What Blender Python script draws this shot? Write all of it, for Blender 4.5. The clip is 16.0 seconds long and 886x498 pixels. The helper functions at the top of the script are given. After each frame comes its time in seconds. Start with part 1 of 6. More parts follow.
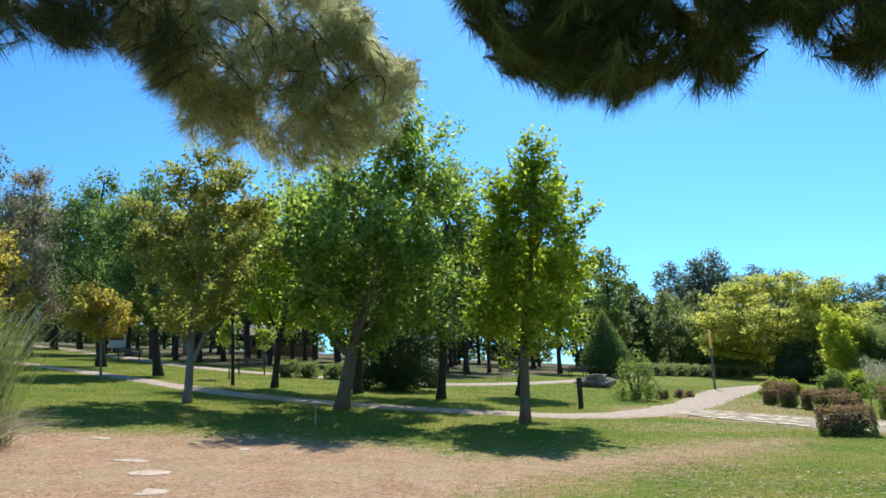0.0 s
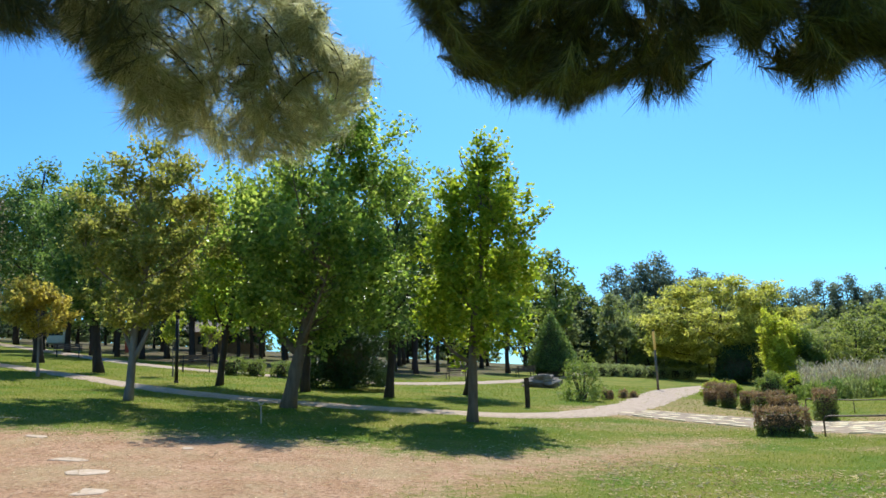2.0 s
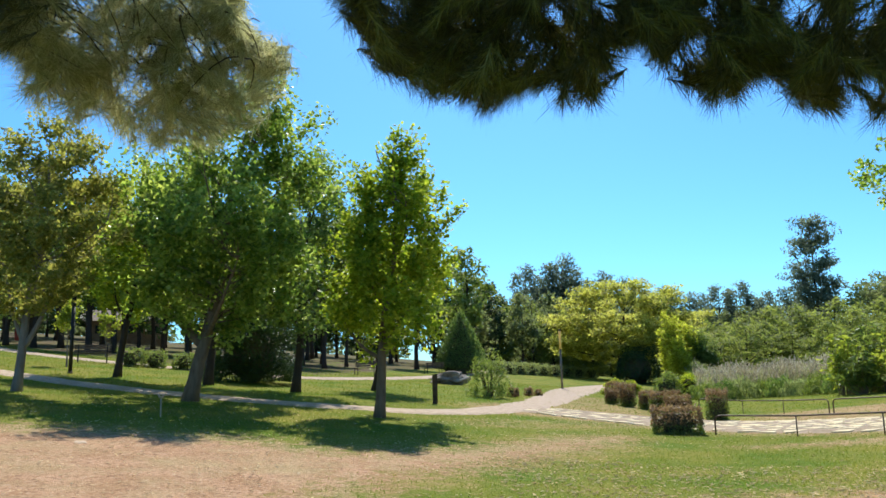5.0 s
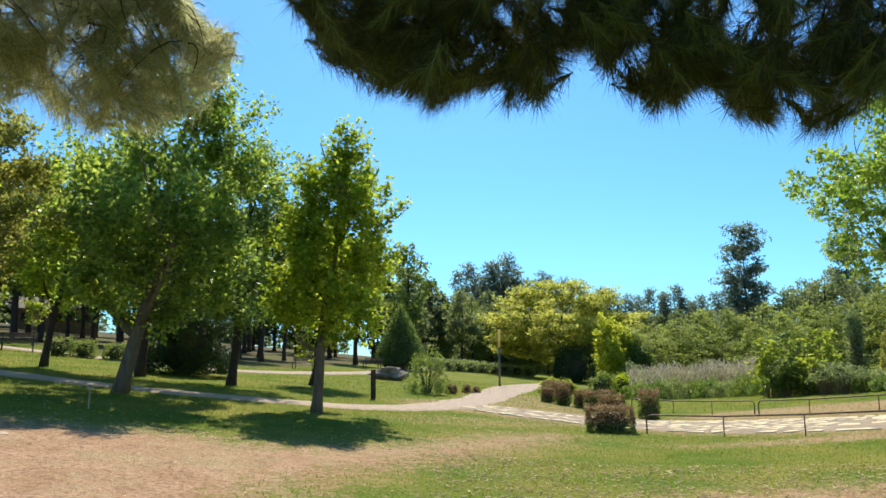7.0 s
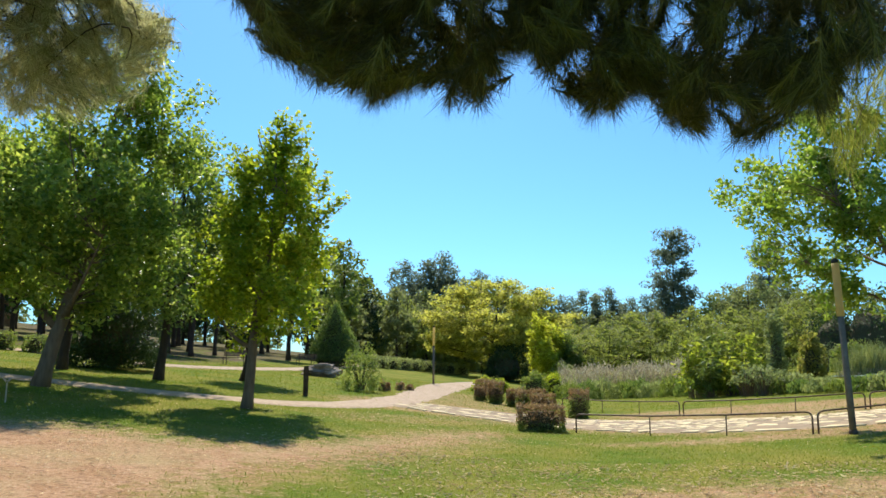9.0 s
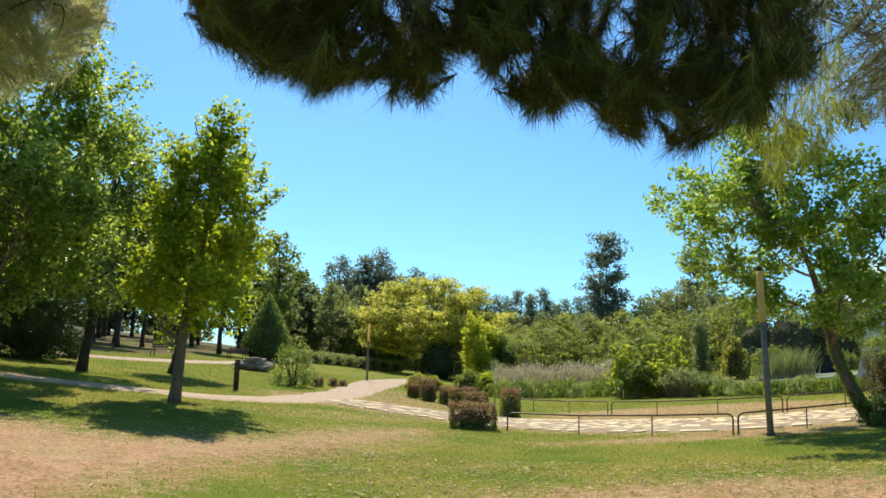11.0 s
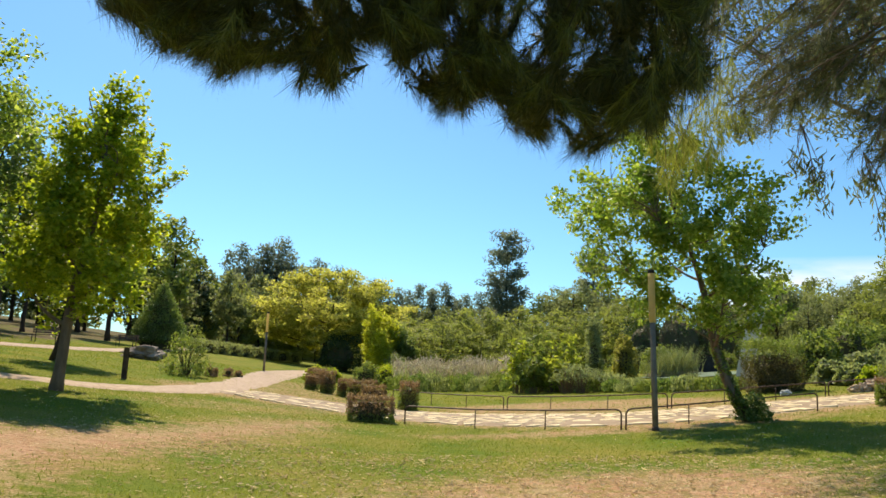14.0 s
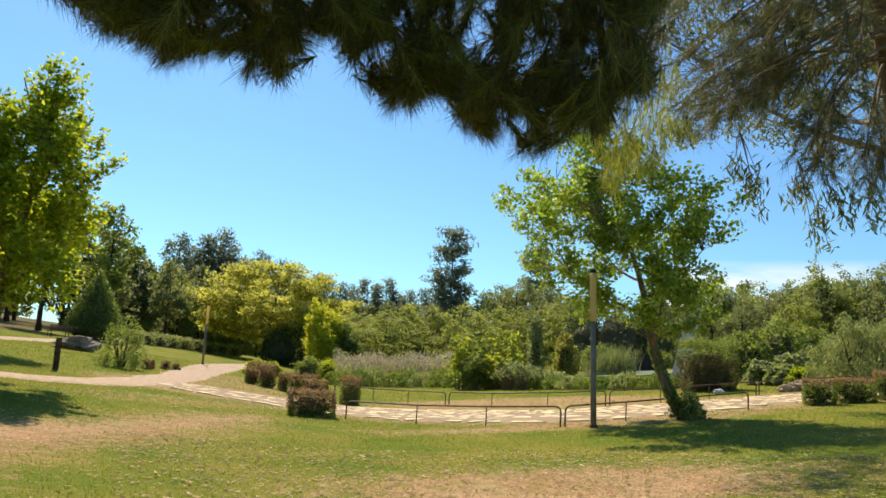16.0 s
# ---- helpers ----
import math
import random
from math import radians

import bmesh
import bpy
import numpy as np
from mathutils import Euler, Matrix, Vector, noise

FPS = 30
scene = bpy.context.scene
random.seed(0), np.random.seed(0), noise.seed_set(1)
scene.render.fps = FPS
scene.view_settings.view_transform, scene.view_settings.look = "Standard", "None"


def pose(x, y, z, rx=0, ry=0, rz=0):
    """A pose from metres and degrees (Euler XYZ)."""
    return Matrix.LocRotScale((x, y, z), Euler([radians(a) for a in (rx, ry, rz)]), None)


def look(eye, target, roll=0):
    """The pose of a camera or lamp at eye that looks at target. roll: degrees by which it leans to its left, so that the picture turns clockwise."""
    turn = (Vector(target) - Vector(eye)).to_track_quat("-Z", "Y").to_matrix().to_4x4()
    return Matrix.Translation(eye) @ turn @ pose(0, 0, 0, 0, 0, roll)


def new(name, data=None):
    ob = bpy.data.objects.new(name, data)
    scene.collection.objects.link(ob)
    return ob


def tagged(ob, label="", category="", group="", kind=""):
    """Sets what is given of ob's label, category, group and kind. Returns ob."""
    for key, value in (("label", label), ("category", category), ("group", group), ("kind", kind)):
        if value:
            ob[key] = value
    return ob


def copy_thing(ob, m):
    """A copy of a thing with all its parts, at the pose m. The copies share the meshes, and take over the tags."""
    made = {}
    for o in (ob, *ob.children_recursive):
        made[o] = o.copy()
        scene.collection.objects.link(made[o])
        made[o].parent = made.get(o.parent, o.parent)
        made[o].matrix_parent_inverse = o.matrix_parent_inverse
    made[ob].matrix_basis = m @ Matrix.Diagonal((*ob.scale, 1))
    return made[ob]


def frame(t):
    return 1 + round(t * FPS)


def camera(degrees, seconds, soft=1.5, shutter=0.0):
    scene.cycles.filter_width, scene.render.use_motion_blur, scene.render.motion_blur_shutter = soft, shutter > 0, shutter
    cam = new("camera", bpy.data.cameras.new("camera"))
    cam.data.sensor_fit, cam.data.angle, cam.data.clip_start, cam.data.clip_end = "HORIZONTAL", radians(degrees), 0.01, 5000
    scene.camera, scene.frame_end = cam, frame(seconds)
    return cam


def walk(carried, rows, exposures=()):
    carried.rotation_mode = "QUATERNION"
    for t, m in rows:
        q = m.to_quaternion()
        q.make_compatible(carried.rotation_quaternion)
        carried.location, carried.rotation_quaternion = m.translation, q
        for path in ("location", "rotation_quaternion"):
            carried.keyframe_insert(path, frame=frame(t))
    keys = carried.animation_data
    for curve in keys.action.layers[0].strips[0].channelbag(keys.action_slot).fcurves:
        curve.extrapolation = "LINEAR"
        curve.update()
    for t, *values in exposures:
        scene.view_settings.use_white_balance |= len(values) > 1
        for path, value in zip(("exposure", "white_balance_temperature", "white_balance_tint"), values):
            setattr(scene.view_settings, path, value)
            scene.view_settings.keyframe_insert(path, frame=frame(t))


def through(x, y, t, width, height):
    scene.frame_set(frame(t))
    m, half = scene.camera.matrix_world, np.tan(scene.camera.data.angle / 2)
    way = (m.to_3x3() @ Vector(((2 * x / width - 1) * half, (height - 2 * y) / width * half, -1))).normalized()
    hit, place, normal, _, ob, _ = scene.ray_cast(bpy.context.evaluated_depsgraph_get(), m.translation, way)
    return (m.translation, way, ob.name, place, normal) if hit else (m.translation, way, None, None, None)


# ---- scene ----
cam = camera(60.0, 16.0, soft=1.6)
# seconds, turn to the left, tilt up, lean to the left (degrees)
TURNS = [
    (0.0, 0.00, 10.30, -2.66), (0.5, -0.92, 10.23, -2.57), (1.0, -1.80, 10.18, -2.46), (1.5, -2.73, 10.13, -2.36),
    (2.0, -3.73, 10.08, -2.28), (2.5, -4.69, 10.03, -2.20), (3.0, -5.68, 9.96, -2.12), (3.5, -6.85, 9.84, -2.03),
    (4.0, -8.04, 9.74, -1.84), (6.5, -13.53, 9.33, -0.56), (7.0, -14.63, 9.24, -0.32), (7.5, -15.75, 9.21, -0.20),
    (8.0, -16.92, 9.13, -0.08), (8.5, -18.11, 9.10, 0.16), (9.0, -19.37, 9.08, 0.44), (11.5, -25.21, 8.90, 1.75),
    (12.0, -26.40, 8.85, 1.91), (12.5, -27.67, 8.81, 2.08), (13.0, -28.90, 8.76, 2.26), (13.5, -30.10, 8.73, 2.45),
    (14.0, -31.31, 8.71, 2.63), (14.5, -32.45, 8.67, 2.83), (15.0, -33.53, 8.64, 3.05), (15.5, -34.55, 8.63, 3.25),
    (16.0, -35.43, 8.61, 3.39)]
EYE = Vector((0.0, 0.0, 1.6))


def gaze(yaw, tilt, lean):
    y, p = radians(yaw), radians(tilt)
    return look(EYE, EYE + Vector((-math.sin(y) * math.cos(p), math.cos(y) * math.cos(p), math.sin(p))), lean)


walk(cam, [(t, gaze(a, b, c)) for t, a, b, c in TURNS], exposures=[(0.0, 0.35, 5850, 7), (7.0, 0.35, 6480, 7), (11.5, 0.34, 7200, 8.5), (16.0, 0.29, 7900, 12.5)])

# ---- light ----
SUN_AZ, SUN_EL = 12.0, 50.5  # degrees to the right of +y, above the horizon
world = bpy.data.worlds.new("sky")
scene.world = world
world.use_nodes = True
wn, wl = world.node_tree.nodes, world.node_tree.links
sky = wn.new("ShaderNodeTexSky")
sky.sky_type, sky.sun_disc = "NISHITA", False
sky.sun_elevation, sky.sun_rotation = radians(SUN_EL), radians(SUN_AZ)
sky.altitude, sky.air_density, sky.dust_density, sky.ozone_density = 300, 1.0, 0.6, 2.0
tint = wn.new("ShaderNodeMixRGB")
tint.blend_type = "MULTIPLY"
tint.inputs[0].default_value = 1.0
tint.inputs[2].default_value = (0.49, 0.93, 1.27, 1)
wl.new(sky.outputs[0], tint.inputs[1])
# one low bank of cloud over the woods
tc = wn.new("ShaderNodeTexCoord")
sep = wn.new("ShaderNodeSeparateXYZ")
wl.new(tc.outputs["Generated"], sep.inputs[0])
cn = wn.new("ShaderNodeTexNoise")
cn.inputs["Scale"].default_value, cn.inputs["Detail"].default_value = 9.0, 6.0
cmap = wn.new("ShaderNodeMapping")
cmap.inputs["Scale"].default_value = (1, 1, 3.5)
wl.new(tc.outputs["Generated"], cmap.inputs[0])
wl.new(cmap.outputs[0], cn.inputs[0])


def wmath(op, a, b):
    n = wn.new("ShaderNodeMath")
    n.operation = op
    n.use_clamp = op == "MULTIPLY"
    for i, v in enumerate((a, b)):
        if isinstance(v, (int, float)):
            n.inputs[i].default_value = v
        else:
            wl.new(v, n.inputs[i])
    return n.outputs[0]


low = wn.new("ShaderNodeMapRange")
low.inputs[1].default_value, low.inputs[2].default_value = 0.148, 0.115
wl.new(sep.outputs[2], low.inputs[0])
east = wn.new("ShaderNodeMapRange")
east.inputs[1].default_value, east.inputs[2].default_value = 0.765, 0.80
wl.new(sep.outputs[0], east.inputs[0])
puff = wn.new("ShaderNodeMapRange")
puff.inputs[1].default_value, puff.inputs[2].default_value = 0.36, 0.58
wl.new(cn.outputs[0], puff.inputs[0])
cover = wmath("MULTIPLY", wmath("MULTIPLY", low.outputs[0], east.outputs[0]), puff.outputs[0])
cloud = wn.new("ShaderNodeMixRGB")
cloud.inputs[2].default_value = (8.0, 8.4, 9.2, 1)
wl.new(cover, cloud.inputs[0])
wl.new(tint.outputs[0], cloud.inputs[1])
wl.new(cloud.outputs[0], wn["Background"].inputs[0])
wn["Background"].inputs[1].default_value = 0.118

sun = new("sun", bpy.data.lights.new("sun", "SUN"))
sun.data.energy, sun.data.angle, sun.data.color = 5.2, radians(0.53), (1.0, 0.95, 0.86)
sd = Vector((math.sin(radians(SUN_AZ)) * math.cos(radians(SUN_EL)), math.cos(radians(SUN_AZ)) * math.cos(radians(SUN_EL)), math.sin(radians(SUN_EL))))
sun.matrix_world = look(sd * 60, (0, 0, 0))


# ---- materials ----
class Nodes:
    """A new material and short ways to add nodes to it."""

    def __init__(self, name):
        self.m = bpy.data.materials.new(name)
        self.m.use_nodes = True
        self.t = self.m.node_tree
        self.bsdf = self.t.nodes["Principled BSDF"]
        self.out = self.t.nodes["Material Output"]

    def add(self, kind, **inputs):
        n = self.t.nodes.new("ShaderNode" + kind)
        for k, v in inputs.items():
            self.put(n.inputs[k.replace("_", " ")], v)
        return n

    def put(self, socket, v):
        if isinstance(v, bpy.types.NodeSocket):
            self.t.links.new(v, socket)
        else:
            socket.default_value = v

    def noise(self, scale, detail=4.0, rough=0.55, vec=None):
        n = self.add("TexNoise", Scale=scale, Detail=detail, Roughness=rough)
        if vec is not None:
            self.put(n.inputs["Vector"], vec)
        return n.outputs["Fac"]

    def ramp(self, fac, *stops):
        n = self.add("ValToRGB")
        els = n.color_ramp.elements
        while len(els) < len(stops):
            els.new(0.5)
        for e, (p, c) in zip(els, stops):
            e.position, e.color = p, (*c, 1)
        self.put(n.inputs[0], fac)
        return n.outputs[0]

    def mix(self, fac, a, b, how="MIX"):
        n = self.add("MixRGB")
        n.blend_type = how
        for s, v in zip(n.inputs, (fac, a, b)):
            self.put(s, (*v, 1) if isinstance(v, tuple) and len(v) == 3 else v)
        return n.outputs[0]

    def math(self, op, a, b=0.0, clamp=False):
        n = self.add("Math")
        n.operation, n.use_clamp = op, clamp
        self.put(n.inputs[0], a)
        self.put(n.inputs[1], b)
        return n.outputs[0]

    def bump(self, height, strength=0.4, dist=0.02):
        n = self.add("Bump", Strength=strength, Distance=dist, Height=height)
        self.put(self.bsdf.inputs["Normal"], n.outputs[0])
        return n.outputs[0]

    def place(self):
        return self.add("TexCoord").outputs["Object"]

    def attr(self, name):
        n = self.add("Attribute")
        n.attribute_name = name
        return n.outputs["Fac"]

    def done(self, color, rough=0.8, spec=0.3, metal=0.0):
        self.put(self.bsdf.inputs["Base Color"], (*color, 1) if isinstance(color, tuple) else color)
        self.put(self.bsdf.inputs["Roughness"], rough)
        self.put(self.bsdf.inputs["Specular IOR Level"], spec)
        self.put(self.bsdf.inputs["Metallic"], metal)
        return self.m


def leaf_material(name, dark, mid, light, glow=0.35, patch=1.6, rough=0.5, spec=0.3, through=(1.7, 1.75, 0.65)):
    """Foliage: every leaf its own tone, tones drifting in patches, light passing through."""
    k = Nodes(name)
    isl = k.add("NewGeometry").outputs["Random Per Island"]
    drift = k.noise(patch, 2.0, 0.5, k.place())
    tone = k.math("ADD", k.math("MULTIPLY", isl, 0.55), k.math("MULTIPLY", drift, 0.6))
    col = k.ramp(tone, (0.2, dark), (0.52, mid), (0.88, light))
    k.done(col, rough, spec)
    tr = k.add("BsdfTranslucent", Color=k.mix(0.5, col, through, "MULTIPLY"))
    mx = k.add("MixShader", Fac=glow)
    k.t.links.new(k.bsdf.outputs[0], mx.inputs[1])
    k.t.links.new(tr.outputs[0], mx.inputs[2])
    k.t.links.new(mx.outputs[0], k.out.inputs[0])
    return k.m


def bark_material(name, dark, light, scale=9.0):
    k = Nodes(name)
    mp = k.add("Mapping", Vector=k.place(), Scale=(1, 1, 0.25))
    n = k.noise(scale, 6.0, 0.65, mp.outputs[0])
    k.bump(n, 0.8, 0.03)
    big = k.noise(1.3, 3.0, 0.5, k.place())
    return k.done(k.mix(k.math("MULTIPLY", big, 0.6), k.ramp(n, (0.3, dark), (0.7, light)), light), 0.9, 0.2)


def plain_material(name, a, b, scale=6.0, rough=0.7, metal=0.0, spec=0.3, bump=0.2):
    """Two tones in worn patches with a fine grain."""
    k = Nodes(name)
    n = k.noise(scale, 5.0, 0.6, k.place())
    k.bump(k.noise(scale * 9, 3.0, 0.5, k.place()), bump, 0.01)
    return k.done(k.ramp(n, (0.35, a), (0.65, b)), rough, spec, metal)


def ground_material():
    k = Nodes("ground_soil_and_lawn")
    p = k.place()
    fine, mid, big = k.noise(30, 6, 0.7, p), k.noise(4.5, 5, 0.6, p), k.noise(0.55, 4, 0.55, p)
    speck = k.noise(75, 3, 0.6, p)
    lawn = k.mix(k.ramp(big, (0.36, (0, 0, 0)), (0.64, (1, 1, 1))), k.ramp(fine, (0.3, (0.052, 0.092, 0.008)), (0.7, (0.16, 0.215, 0.026))),
                 k.ramp(fine, (0.3, (0.12, 0.125, 0.016)), (0.7, (0.31, 0.265, 0.06))))
    lawn = k.mix(k.ramp(mid, (0.55, (0, 0, 0)), (0.8, (0.55, 0.55, 0.55))), lawn, (0.30, 0.245, 0.075))
    soil = k.mix(k.ramp(k.noise(1.7, 5, 0.6, p), (0.38, (0, 0, 0)), (0.62, (1, 1, 1))), k.ramp(fine, (0.3, (0.255, 0.130, 0.064)), (0.7, (0.51, 0.302, 0.163))),
                 k.ramp(fine, (0.3, (0.37, 0.203, 0.112)), (0.75, (0.60, 0.375, 0.22))))
    soil = k.mix(k.ramp(speck, (0.66, (0, 0, 0)), (0.74, (0.8, 0.8, 0.8))), soil, (0.62, 0.52, 0.40))
    bare = k.math("ADD", k.attr("bare"), k.math("MULTIPLY", k.math("SUBTRACT", k.math("ADD", k.math("MULTIPLY", mid, 0.6), k.math("MULTIPLY", fine, 0.4)), 0.5), 2.0))
    f = k.ramp(bare, (0.30, (0, 0, 0)), (0.75, (1, 1, 1)))
    chips = k.noise(13, 5, 0.75, p)
    soil = k.mix(k.ramp(chips, (0.38, (0.8, 0.8, 0.8)), (0.49, (0, 0, 0))), soil, (0.17, 0.10, 0.06))
    soil = k.mix(k.ramp(chips, (0.57, (0, 0, 0)), (0.68, (0.7, 0.7, 0.7))), soil, (0.62, 0.49, 0.35))
    soil = k.mix(k.ramp(k.noise(0.9, 6, 0.65, p), (0.45, (0, 0, 0)), (0.66, (0.6, 0.6, 0.6))), soil, k.ramp(fine, (0.3, (0.27, 0.20, 0.085)), (0.7, (0.52, 0.41, 0.22))))
    # Dark brown beyond the far path: the wood's shade put into a litter-brown floor.
    shaded_duff = k.math("ADD", k.attr("shaded_duff"), k.math("MULTIPLY", k.math("SUBTRACT", big, 0.5), 0.9))
    lawn = k.mix(k.ramp(shaded_duff, (0.35, (0, 0, 0)), (0.7, (1, 1, 1))), lawn, k.ramp(mid, (0.3, (0.07, 0.05, 0.032)), (0.7, (0.17, 0.125, 0.08))))
    k.bump(k.math("ADD", k.math("MULTIPLY", fine, 0.6), k.math("MULTIPLY", speck, 0.4)), 0.7, 0.04)
    return k.done(k.mix(f, lawn, soil), 0.98, 0.05)


def glowing_through(m, share):
    """Lets part of the light pass through a thin plastic wall."""
    t = m.node_tree
    b, o = t.nodes["Principled BSDF"], t.nodes["Material Output"]
    tr, mx = t.nodes.new("ShaderNodeBsdfTranslucent"), t.nodes.new("ShaderNodeMixShader")
    tr.inputs[0].default_value, mx.inputs[0].default_value = (0.85, 0.68, 0.32, 1), share
    t.links.new(b.outputs[0], mx.inputs[1])
    t.links.new(tr.outputs[0], mx.inputs[2])
    t.links.new(mx.outputs[0], o.inputs[0])
    return m


